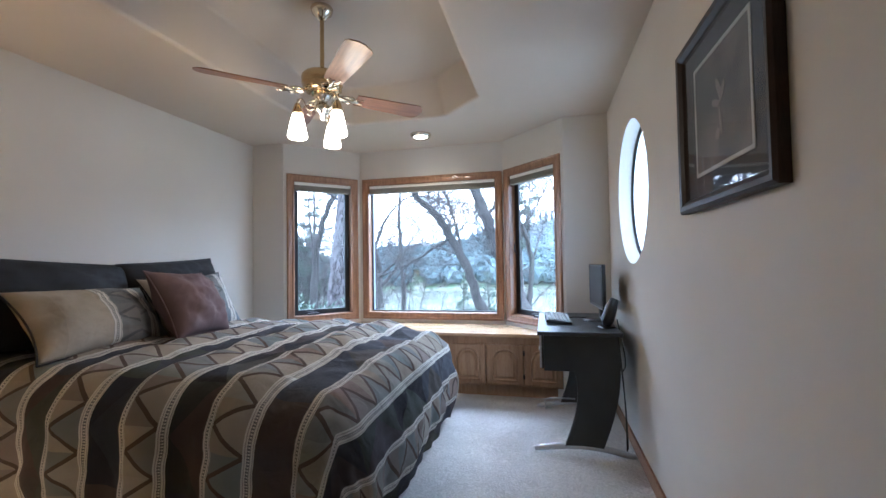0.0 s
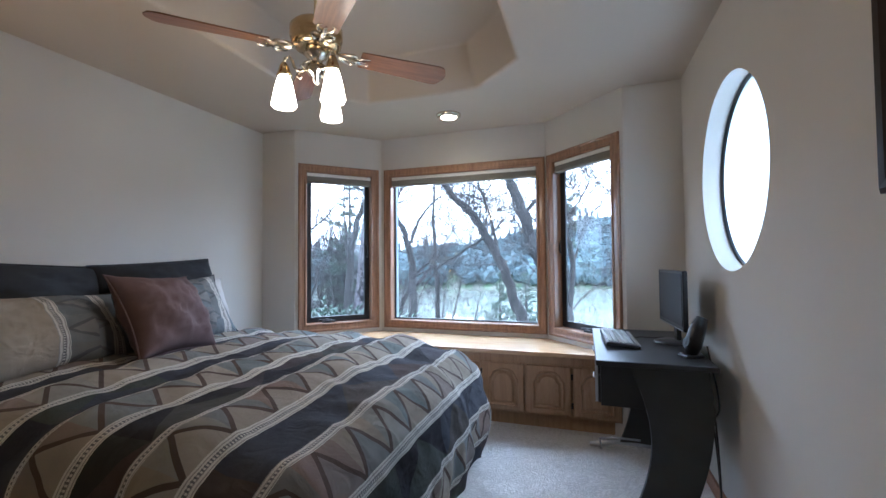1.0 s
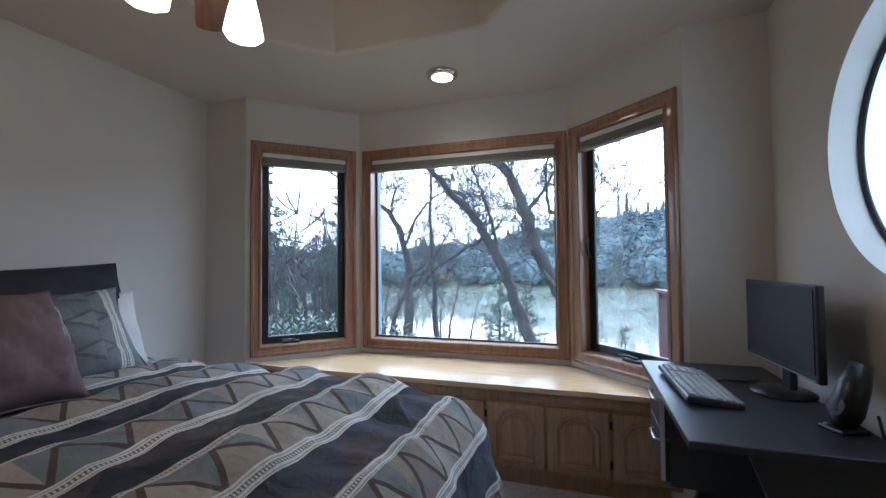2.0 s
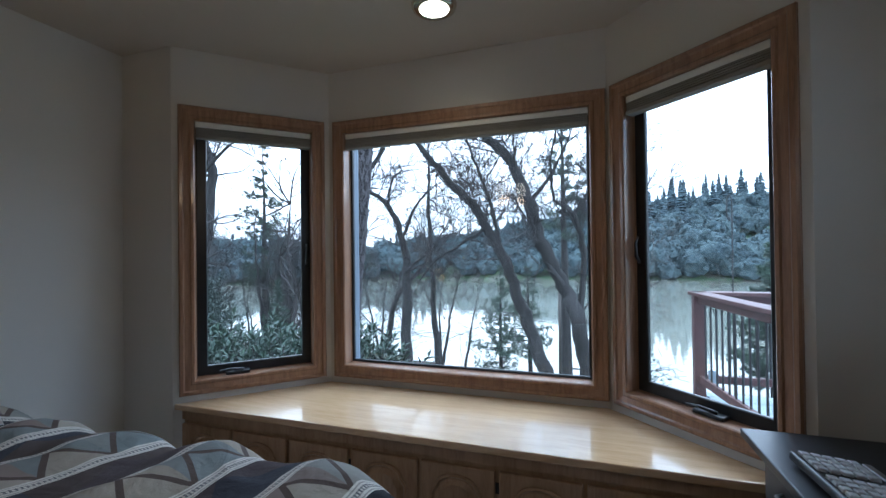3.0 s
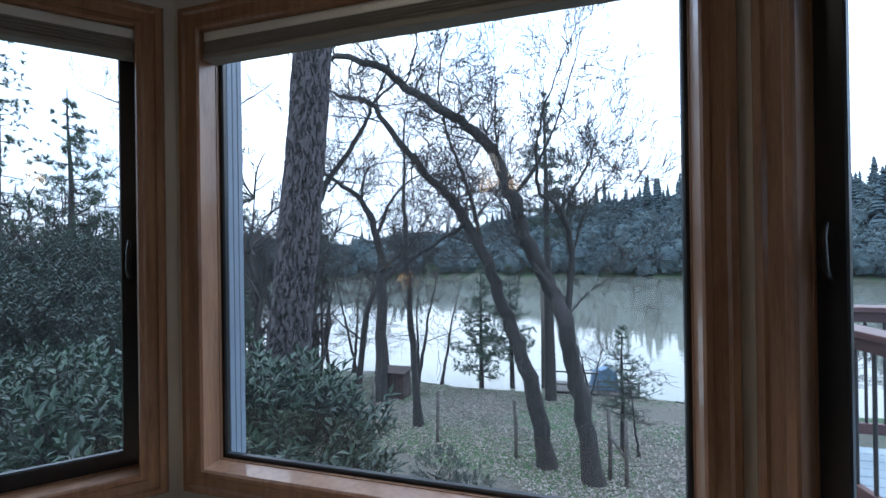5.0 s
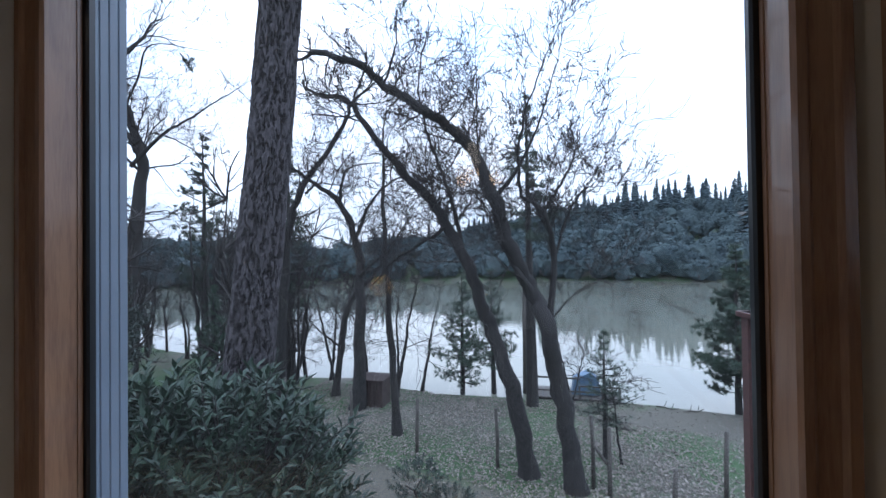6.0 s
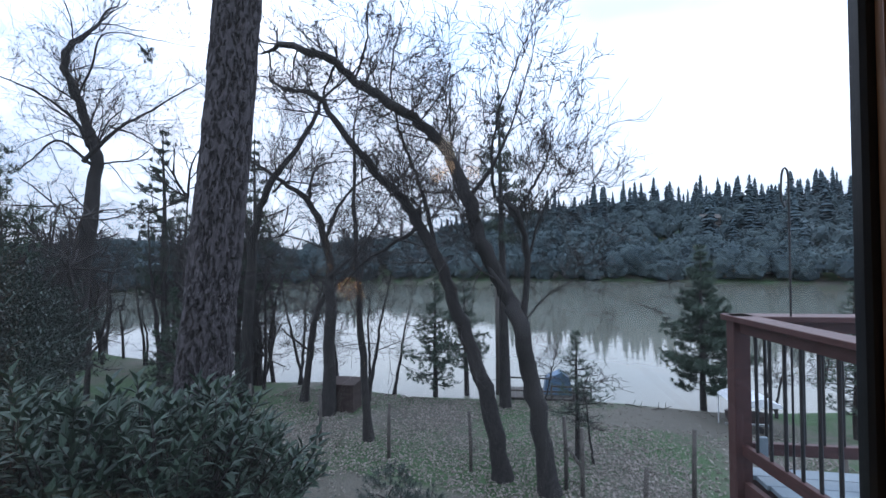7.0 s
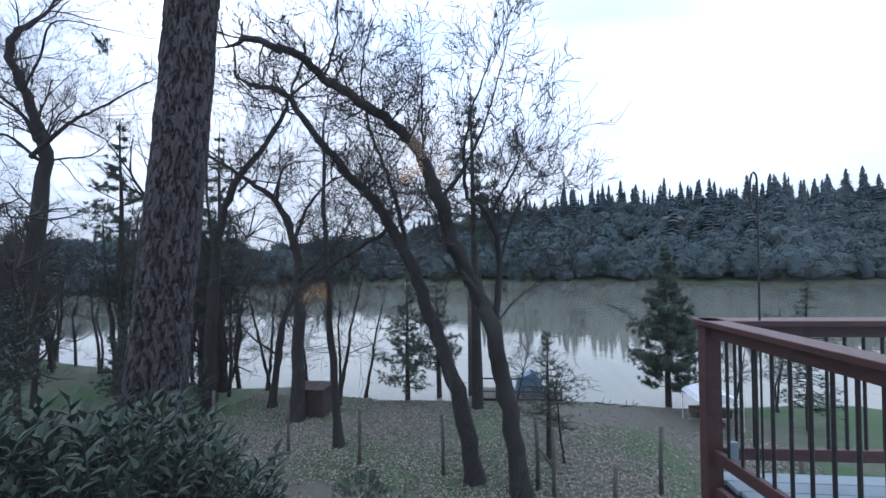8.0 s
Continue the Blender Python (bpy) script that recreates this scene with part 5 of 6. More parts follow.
bare_tree("leaning bare oak with long arching limb on the lawn", b2, [
    (rel(b2, [(1.2, b2[2]), (0.8, -2.3), (0.5, -0.7), (0.1, 0.3), (-0.5, 1.7), (-1.1, 3.5), (-1.8, 4.6), (-2.9, 5.4), (-4.1, 6.3), (-4.7, 6.8), (-6.3, 7.5)], 0, 0.25, 7), 0.255, 0.09),
    (rel(b2, [(0.5, -0.7), (0.7, 1.1), (0.4, 2.4), (-0.2, 3.1), (-0.1, 4.6), (0.5, 6.4)], 0.15, 0.3, 8), 0.19, 0.05),
    (rel(b2, [(0.1, 0.3), (-0.6, 1.5), (-0.8, 2.4), (-1.3, 3.4), (-1.2, 5.0)], -0.3, 0.3, 9), 0.14, 0.05),
    (rel(b2, [(-0.8, 3.0), (-0.2, 3.7), (0.3, 4.8), (0.9, 6.6)], 0.2, 0.3, 10), 0.12, 0.03),
    (rel(b2, [(0.4, 2.4), (0.9, 3.2), (1.2, 3.8), (1.4, 4.5)], 0.3, 0.5, 12), 0.10, 0.03),
    (rel(b2, [(0.7, 1.1), (1.1, 2.4), (1.6, 3.1), (2.1, 3.2)], 0.5, 0.5, 13), 0.08, 0.03),
    (rel(b2, [(0.5, -0.6), (1.2, 0.2), (1.9, 0.6)], 0.2, 0.3, 14), 0.05, 0.02),
    (rel(b2, [(-4.1, 6.3), (-3.6, 7.4), (-3.8, 8.6)], 0.1, 0.3, 15), 0.07, 0.03),
    (rel(b2, [(-4.7, 6.8), (-5.0, 5.9), (-4.0, 5.8)], 0.1, 0.3, 16), 0.07, 0.04)], 12, 3, 1.0, 1.12, 2, 12, 0.012)
b3 = (-25.1, 25.0, land(-25.1, 25.0))
bare_tree("tall bare oak with wide twisting limbs near the shore", b3, [
    (rel(b3, [(-25.1, b3[2]), (-24.7, 1.6), (-24.4, 6.9), (-25.2, 9.6), (-25.7, 13.0), (-24.9, 15.0)], 0, 0.4, 17), 0.5, 0.13),
    (rel(b3, [(-24.6, 8.0), (-25.8, 9.8), (-28.0, 11.5), (-30.6, 12.6)], 0.2, 0.6, 18), 0.25, 0.08),
    (rel(b3, [(-24.5, 7.0), (-22.5, 8.9), (-20.3, 9.6), (-17.0, 11.0)], -0.2, 0.6, 19), 0.24, 0.07),
    (rel(b3, [(-22.4, 8.9), (-20.8, 8.3), (-19.0, 7.0)], -0.4, 0.6, 20), 0.13, 0.04),
    (rel(b3, [(-24.5, 7.0), (-27.0, 8.6), (-29.0, 7.6), (-30.5, 6.4)], 0.2, 0.6, 21), 0.18, 0.05),
    (rel(b3, [(-25.4, 11.0), (-23.8, 12.6), (-22.0, 14.0), (-20.0, 14.4)], 0.2, 0.6, 22), 0.14, 0.05)], 13, 3, 1.0, 2.6, 2, 12)
b4 = (-7.4, 20.5, land(-7.4, 20.5))
bare_tree("crooked bare oak with twisted upper limbs", b4, [
    (rel(b4, [(-7.4, b4[2]), (-7.3, -1.1), (-7.6, 1.7), (-8.3, 3.6), (-9.6, 4.8)], 0, 0.3, 23), 0.29, 0.08),
    (rel(b4, [(-7.4, 0.4), (-6.5, 1.2), (-5.6, 1.9), (-4.6, 2.2)], 0.2, 0.3, 24), 0.15, 0.04),
    (rel(b4, [(-7.6, 1.7), (-6.9, 3.6), (-5.8, 4.6), (-4.4, 4.5)], 0.2, 0.3, 25), 0.16, 0.05),
    (rel(b4, [(-8.3, 3.6), (-7.8, 5.0), (-6.6, 5.2)], 0.2, 0.3, 26), 0.12, 0.05)], 14, 3, 1.0, 1.5, 2, 10)
b5 = (-9.2, 22.0, land(-9.2, 22.0))
bare_tree("slanting slender bare oak by the shore", b5, [
    (rel(b5, [(-9.2, b5[2]), (-8.6, -1.3), (-7.2, 0.5), (-6.2, 2.2)], 0, 0.3, 27), 0.17, 0.05),
    (rel(b5, [(-9.0, -3.0), (-10.0, -2.2), (-11.0, -1.4)], 0.1, 0.3, 28), 0.1, 0.04)], 15, 3, 1.0, 1.3, 2, 9)
b6 = (-11.5, 21.0, land(-11.5, 21.0))
bare_tree("upright forked bare oak wound with dark growth", b6, [
    (rel(b6, [(-11.5, b6[2]), (-11.2, 0.8), (-10.4, 3.9), (-8.8, 6.6), (-7.6, 8.0)], 0, 0.3, 29), 0.25, 0.07),
    (rel(b6, [(-11.2, 0.8), (-11.6, 4.0), (-11.2, 8.0)], 0.3, 0.3, 30), 0.14, 0.04),
    (rel(b6, [(-10.2, 4.2), (-9.4, 4.6), (-8.2, 4.4)], 0.2, 0.3, 31), 0.12, 0.05)], 16, 3, 1.0, 1.6, 2, 10)
b7 = (-4.7, 18.0, land(-4.7, 18.0))
bare_tree("thin straight bare sapling with sparse dry leaves", b7, [
    (rel(b7, [(-4.7, b7[2]), (-4.9, -1.5), (-5.1, 2.4), (-5.1, 5.6)], 0, 0.12, 32), 0.17, 0.04)], 17, 2, 1.0, 1.1, 1, 8, 0.08)



def mistletoe(p):
    """A ball of mistletoe high in the bare oak, on a short stalk."""
    rng = random.Random(33)
    t = thing("mistletoe", "dark round mistletoe clump high in the bare oak", "mistletoe", pose(*p))
    stalk, leaves = Growth(), Growth()
    stalk.tube([Vector((-0.7, 0.05, 0.75)), Vector((-0.3, 0, 0.3)), Vector((0, 0, 0))], [0.05, 0.04, 0.03], 6)
    for _ in range(60):
        d = rvec(rng).normalized()
        q = d * rng.uniform(0.2, 0.46)
        stalk.tube([Vector((0, 0, 0)), q * 0.5 + rvec(rng, 0.05), q], [0.012, 0.009, 0.007], 3)
        for _ in range(9):
            leaves.leaf(q + rvec(rng, 0.07), d + rvec(rng, 0.9), 0.11, 0.045)
    stalk.mesh("stem", M_TWIG, t)
    leaves.mesh("leaf", M_NEEDLE, t, False)["kind"] = "stuff"


mistletoe((-20.5, 25.2, 13.2))

# lesser bare trees along the shore and in the wood beyond
MULTI = [(-22.5, 27.0, 5.5), (-21.2, 27.6, 6.5), (-20.0, 27.4, 5.0), (-16.2, 25.8, 7.0), (-14.2, 25.0, 5.0), (-28.5, 22.5, 7.5), (-33.0, 26.0, 8.0), (-17.8, 23.2, 8.5), (-13.0, 24.6, 7.5), (-38.0, 22.0, 9.0), (-5.6, 24.3, 5.0), (-30.0, 31.0, 7.5), (-24.0, 19.0, 7.0), (1.6, 23.6, 3.2), (2.6, 17.2, 2.4), (10.9, 23.3, 3.1), (12.6, 23.4, 3.3), (-8.2, 23.6, 4.5), (-11.0, 25.0, 5.5), (-9.6, 22.8, 6.5), (-12.2, 22.4, 7.0), (-15.4, 24.2, 8.0), (-19.0, 25.6, 8.0), (-26.6, 27.8, 8.5), (-6.4, 22.6, 6.0)]
for k, (x, y, h) in enumerate(MULTI):
    z = land(x, y)
    rng = random.Random(100 + k)
    lean1, lean2 = rng.uniform(-0.22, 0.22), rng.uniform(-0.35, 0.35)
    r = 0.019 * h
    limbs = [([(0, 0, 0), (lean1 * h * 0.3, 0.1, h * 0.33), (lean1 * h * 0.6, 0.0, h * 0.66), (lean1 * h, 0.2, h)], r, r * 0.2)]
    if k % 4 != 2:
        limbs.append(([(0.05, 0.05, 0.1), (lean2 * h * 0.35, 0.2, h * 0.3), (lean2 * h * 0.55, -0.1, h * 0.6), (lean2 * h * 0.9, 0.2, h * 0.86)], r * 0.75, r * 0.2))
    bare_tree("slender bare tree in the thicket by the water", (x, y, z), limbs, 200 + k, 2 if h < 9 else 3, 1.0, h * 0.24, 1, 7, 0.05 if h < 4 else 0.0)


def pine_tree(label, base, height, spread, seed, bare=0.25, clumps=16, needle=0.11, width=0.006, top=1.0, density=1.0, tuft=26):
    """A conifer: tapering trunk, whorled limbs and tufts of needles."""
    rng = random.Random(seed)
    t = thing("tree", label, "tree", pose(*base), "conifers")
    wood_g, crown = Growth(), Growth()
    n = 12
    lean = rng.uniform(-0.02, 0.02)
    line = [Vector((lean * height * k / n, 0.05 * math.sin(k), height * k / n)) for k in range(n + 1)]
    line[0].z -= 0.3
    r0 = 0.017 * height + 0.03
    wood_g.tube(line, [r0 * (1 - 0.93 * k / n) for k in range(n + 1)], 8)
    z = bare * height
    while z < height * 0.985:
        s = (z / height - bare) / (1 - bare)
        reach = spread * max(0.08, (1 - s ** 1.25)) * (0.55 + 0.45 * min(1, s * 5)) * top
        for k in range(rng.randint(4, 6)):
            a = rng.uniform(0, 2 * math.pi)
            ln = reach * rng.uniform(0.55, 1.12)
            d = Vector((math.cos(a), math.sin(a), rng.uniform(-0.12, 0.25)))
            p0 = Vector((lean * z, 0, z))
            p1 = p0 + d * ln * 0.5 - Vector((0, 0, 0.05 * ln))
            p2 = p0 + d * ln + Vector((0, 0, 0.08 * ln))
            wood_g.tube([p0, p1, p2], [0.012 + 0.01 * ln, 0.008 + 0.005 * ln, 0.004], 4)
            m = max(2, int(clumps * ln / max(spread, 0.1) * density))
            for c in range(m):
                q = rng.uniform(0.25, 1.03)
                p = (p0.lerp(p1, q * 2) if q < 0.5 else p1.lerp(p2, q * 2 - 1)) + rvec(rng, 0.10 * ln + 0.03)
                for _ in range(tuft):
                    nd = (rvec(rng, 1.0) + d * 0.4 + Vector((0, 0, 0.4))).normalized()
                    crown.needle(p, nd, needle * rng.uniform(0.7, 1.3), width)
        z += height * rng.uniform(0.03, 0.05)
    wood_g.mesh("trunk", M_BARK, t)
    crown.mesh("crown", M_NEEDLE, t, False)
    return t


pine_tree("dense young pine standing by the water's edge", (8.45, 24.0, land(8.45, 24.0)), 7.3, 2.15, 41, 0.12, 46, 0.17, 0.011, 1.0, 1.4, 30)
pine_tree("airy young pine at the shore", (-3.5, 24.2, land(-3.5, 24.2)), 6.2, 1.9, 42, 0.1, 15, 0.17, 0.01, 1.0, 1.1, 20)
pine_tree("airy young pine at the shore", (-2.0, 24.6, land(-2.0, 24.6)), 6.3, 1.7, 43, 0.25, 14, 0.17, 0.01, 1.0, 1.0, 18)
pine_tree("small sapling pine beside the fence", (2.2, 17.5, land(2.2, 17.5)), 3.9, 1.3, 44, 0.3, 8, 0.17, 0.007, 1.0, 0.9, 13)
pine_tree("tall slender pine rising behind the oaks", (-0.1, 23.0, land(-0.1, 23.0)), 14.4, 2.0, 45, 0.52, 26, 0.2, 0.01, 1.0, 1.2, 20)
pine_tree("tall slender pine among bare trees", (-13.5, 24.6, land(-13.5, 24.6)), 13.5, 2.3, 46, 0.3, 22, 0.22, 0.012, 1.0, 1.1, 18)
pine_tree("tall slender pine among bare trees", (-22.0, 28.0, land(-22.0, 28.0)), 15.5, 3.0, 47, 0.3, 24, 0.26, 0.013, 1.0, 1.2, 20)
pine_tree("tall ragged pine in the woods", (-26.5, 17.5, land(-26.5, 17.5)), 19.0, 3.2, 48, 0.35, 11, 0.3, 0.014, 1.0, 0.8, 20)
pine_tree("tall ragged pine in the woods", (-20.5, 17.0, land(-20.5, 17.0)), 13.5, 3.0, 49, 0.4, 15, 0.3, 0.014, 1.0, 0.9, 20)
pine_tree("dark young fir in the thicket", (-14.6, 20.5, land(-14.6, 20.5)), 5.2, 1.6, 50, 0.05, 12, 0.16, 0.012, 1.0, 0.9, 18)
pine_tree("young pine beyond the deck", (12.2, 21.0, land(12.2, 21.0)), 5.6, 1.6, 51, 0.15, 10, 0.16, 0.01, 1.0, 0.8, 18)


# the big pine close to the house, its plated bark in relief
def big_pine():
    base = (-3.1, 7.95, land(-3.1, 7.95))
    t = thing("tree", "thick old pine trunk with deeply furrowed plated bark", "tree", pose(*base))
    segs, rows, h = 150, 520, 13.0
    th = np.arange(segs) * 2 * math.pi / segs
    zz = np.linspace(0, h, rows + 1)
    A, Z = np.meshgrid(th, zz)
    # plates: jittered cells, tall and narrow, wrapping round the trunk
    cols, cell = 15, 0.25
    rs = np.random.RandomState(7)
    nrow = int(h / cell) + 4
    jx, jz, lift = rs.uniform(-0.42, 0.42, (nrow, cols)), rs.uniform(-0.45, 0.45, (nrow, cols)), rs.uniform(-1, 1, (nrow, cols))
    U = A / (2 * math.pi) * cols + 0.25 * np.sin(Z * 9 + 3 * np.sin(A * 2)) + 0.16 * np.sin(Z * 27 + A * 5) + 0.08 * np.sin(Z * 61 + A * 13)
    W = Z / cell + 0.25 * np.sin(A * 7 + Z * 3) + 0.22 * np.sin(A * 23 + Z * 11) + 0.1 * np.sin(A * 51 - Z * 19)
    f1, f2, up = np.full(U.shape, 9.0), np.full(U.shape, 9.0), np.zeros(U.shape)
    iu, iw = np.floor(U).astype(int), np.floor(W).astype(int)
    for du in (-1, 0, 1):
        for dw in (-1, 0, 1):
            ci, ri = (iu + du) % cols, np.clip(iw + dw + 1, 0, nrow - 1)
            sx = iu + du + 0.5 + jx[ri, ci]
            sz = iw + dw + 0.5 + jz[ri, ci]
            dist = np.hypot(U - sx, W - sz)
            near = dist < f1
            f2 = np.where(near, f1, np.minimum(f2, dist))
            up = np.where(near, lift[ri, ci], up)
            f1 = np.where(near, dist, f1)
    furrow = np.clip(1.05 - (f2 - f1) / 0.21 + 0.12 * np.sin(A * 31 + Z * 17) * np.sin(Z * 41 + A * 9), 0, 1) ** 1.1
    verts = []
    for j in range(rows + 1):
        z = zz[j]
        r = 0.305 - 0.009 * z + 0.10 * math.exp(-z * 1.6)
        cx, cy = -0.32 + 0.116 * z - 0.0012 * z * z, 0.02 * math.sin(z)
        for i in range(segs):
            a = th[i]
            p = Vector((math.cos(a) * 0.29, math.sin(a) * 0.29, z))
            d = 0.012 * noise.noise(Vector((p.x * 9, p.y * 9, z * 3))) + 0.006 * noise.noise(p * 30) + 0.006 * up[j, i] - 0.034 * furrow[j, i]
            verts.append((cx + (r + d) * math.cos(a), cy + (r + d) * math.sin(a), z - 0.3))
    faces = [(j * segs + i, j * segs + (i + 1) % segs, (j + 1) * segs + (i + 1) % segs, (j + 1) * segs + i) for j in range(rows) for i in range(segs)]
    me = bpy.data.meshes.new("trunk")
    me.from_pydata(verts, [], faces)
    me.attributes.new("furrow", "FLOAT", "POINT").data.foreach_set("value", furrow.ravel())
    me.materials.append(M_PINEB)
    ob = new("trunk", me)
    ob.parent = t
    crown = Growth()
    rng = random.Random(61)
    for k in range(30):
        z = rng.uniform(8.8, 12.5)
        a = rng.uniform(0, 6.28)
        d = Vector((math.cos(a), math.sin(a), 0.1))
        p0 = Vector((0.1 * z, 0, z))
        ln = rng.uniform(1.0, 2.4)
        crown.tube([p0, p0 + d * ln * 0.5, p0 + d * ln + Vector((0, 0, 0.2))], [0.04, 0.025, 0.01], 5)
        for c in range(12):
            p = p0 + d * ln * rng.uniform(0.4, 1.05) + rvec(rng, 0.2)
            for _ in range(24):
                crown.needle(p, (rvec(rng) + d * 0.4).normalized(), 0.2, 0.006)
    crown.mesh("crown", M_NEEDLE, t, False)


big_pine()


# ---- shrubs ----
def laurel(label, blobs, seed, shoots, leaf, mat, per=9):
    """An evergreen bush: shoots ringed with leaves all over a few rounded masses, on real stems."""
    rng = random.Random(seed)
    bx = sum(b[0] for b in blobs) / len(blobs)
    by = sum(b[1] for b in blobs) / len(blobs)
    foot = Vector((bx, by, land(bx, by)))
    t = thing("shrub", label, "shrub", pose(*foot), "shrubs")
    stems, leaves = Growth(), Growth()
    tot = sum(b[3] ** 2 for b in blobs)
    for cx, cy, cz, r, sq in blobs:
        c = Vector((cx, cy, cz)) - foot
        for _ in range(5):
            q = Vector((c.x * 0.5 + rng.uniform(-0.2, 0.2), c.y * 0.5 + rng.uniform(-0.2, 0.2), 0))
            stems.tube([q, q.lerp(c, 0.5) + rvec(rng, 0.2), c + rvec(rng, r * 0.5)], [0.035, 0.025, 0.012], 5)
        for _ in range(int(shoots * r * r / tot)):
            d = rvec(rng)
            while d.length > 1 or d.length < 0.1:
                d = rvec(rng)
            d.normalize()
            k = rng.uniform(0.55, 1.0) ** 0.5 * (1 + 0.42 * noise.noise(d * 3.2 + Vector((seed + cx, 0, 0))))
            p = c + Vector((d.x * r * k, d.y * r * k, d.z * r * sq * k))
            sd = (d + Vector((0, 0, 0.7)) + rvec(rng, 0.35)).normalized()
            ln = leaf * rng.uniform(1.1, 2.0)
            stems.tube([p - sd * ln * 0.8, p, p + sd * ln], [0.006, 0.005, 0.003], 3)
            for m in range(per):
                a = m * 2.4 + rng.uniform(-0.3, 0.3)
                o = sd.orthogonal().normalized()
                o = Matrix.Rotation(a, 3, sd) @ o
                s = m / per
                leaves.leaf(p + sd * ln * (s * 1.1 - 0.1), o * (1.1 - 0.7 * s) + sd * (0.35 + 0.7 * s) + rvec(rng, 0.15), leaf * rng.uniform(0.75, 1.2), leaf * rng.uniform(0.36, 0.46))
    stems.mesh("stem", M_TWIG, t)
    leaves.mesh("leaf", mat, t, False)["kind"] = "stuff"


laurel("glossy green laurel bush close under the window", [(-1.72, 6.2, -0.35, 0.72, 1.05), (-2.5, 5.95, -0.5, 0.95, 0.95), (-3.6, 6.0, -0.6, 1.05, 1.0), (-2.3, 6.8, -0.8, 0.9, 1.0)], 71, 3000, 0.105, M_LAUREL)
laurel("low green laurel shoots beside the bigger bush", [(-1.15, 7.0, -1.7, 0.5, 1.0), (-0.75, 7.3, -2.0, 0.45, 1.0)], 72, 330, 0.10, M_LAUREL)
laurel("dense dark evergreen shrub with small leaves", [(-7.9, 8.2, -0.9, 1.8, 1.0), (-9.9, 9.5, -0.5, 2.1, 1.05), (-9.8, 8.4, -1.6, 1.8, 1.0), (-11.8, 11.4, -0.6, 2.1, 1.0)], 73, 8000, 0.11, M_SHRUB, 9)
laurel("dark evergreen thicket among the trunks", [(-20.5, 16.0, -3.2, 2.4, 0.9), (-24.5, 18.0, -3.0, 2.6, 0.9), (-11.9, 19.6, -3.9, 1.3, 0.9)], 74, 2200, 0.13, M_SHRUB, 8)
laurel("small leafy shrub on the lawn edge", [(-2.6, 13.4, -4.1, 0.6, 0.8), (-1.7, 13.0, -4.3, 0.5, 0.8)], 75, 260, 0.08, M_SHRUB)

# fallen leaves on the lawn
lv = Growth()
rng = random.Random(81)
for _ in range(44000):
    x, y = rng.uniform(-11, 10), 11.5 + 12.8 * rng.random()
    if noise.noise(Vector((x * 0.22, y * 0.22, 5))) < -0.22 and rng.random() < 0.68:
        continue
    if ((x + 3.2) / 2.8) ** 2 + ((y - 13.9) / 1.6) ** 2 < 1 or ((x - 7) / 4.2) ** 2 + ((y - 22.4) / 1.6) ** 2 < 1:
        if rng.random() < 0.88:
            continue
    if y > shore(x) - 0.4:
        continue
    a = rng.uniform(0, 6.28)
    lv.leaf(Vector((x, y, land(x, y) + 0.015)), Vector((math.cos(a), math.sin(a), rng.uniform(-0.1, 0.5))), rng.uniform(0.06, 0.13), rng.uniform(0.04, 0.08), 0.4)
tagged(lv.mesh("fallen_leaf", M_DEADLEAF, None, False), "scatter of dry brown leaves on the lawn", "leaves", kind="stuff")


# bare thicket beyond the trunks, too dense to count
th = Growth()
rng = random.Random(91)
for _ in range(215):
    x, y = rng.uniform(-58, -12), rng.uniform(17, 34)
    y = min(y, shore(x) - 0.5)
    if -1.18 * (y - 4) < x < -0.86 * (y - 4) and rng.random() < 0.8:
        continue
    p, h = Vector((x, y, land(x, y))), rng.uniform(4.5, 9.5)
    pts = [p + Vector((rng.uniform(-0.12, 0.12) * h * k / 4, 0, h * k / 4)) for k in range(5)]
    th.tube(pts, [0.016 * h * (1 - 0.2 * k) for k in range(5)], 5)
    for k in range(1, 5):
        for _ in range(4):
            twig(th, pts[k], rvec(rng) + Vector((0, 0, 0.5)), h * rng.uniform(0.14, 0.26), 0.006 * h, 2, rng)
tagged(th.mesh("thicket", M_TWIG), "grey leafless thicket along the near shore", "thicket", kind="stuff")


# ---- woods on the far shore ----
def crown_proto(seed):
    """A round-headed tree crown: an uneven core under a shell of small leaf clumps."""
    rng = random.Random(seed)
    bm = bmesh.new()
    bmesh.ops.create_icosphere(bm, subdivisions=2, radius=1.0)
    vs, fs = [], []

    def reach(d):
        return 0.74 + 0.36 * noise.noise(d * 2.2 + Vector((seed, 0, 0))) + 0.22 * noise.noise(d * 5 + Vector((0, seed, 0)))
    for v in bm.verts:
        d = v.co.normalized()
        q = d * reach(d) * 0.86
        vs.append((q.x, q.y, q.z * 0.92))
    bm.verts.ensure_lookup_table()
    fs = [[v.index for v in q.verts] for q in bm.faces]
    bm.free()
    for _ in range(230):
        d = rvec(rng).normalized()
        if d.z < -0.35:
            d.z = -d.z
        c = d * reach(d) * rng.uniform(0.86, 1.1)
        a = (d.orthogonal() + rvec(rng, 0.8)).normalized()
        e = (d.cross(a) + d * rng.uniform(-0.45, 0.45)).normalized()
        k = rng.uniform(0.05, 0.11)
        b = len(vs)
        for q in (c - a * k - e * k * 0.6, c + a * k - e * k * 0.4, c + e * k + d * k * 0.5):
            vs.append((q.x, q.y, q.z * 0.92))
        fs.append([b, b + 1, b + 2])
    return np.array(vs), np.array(fs)


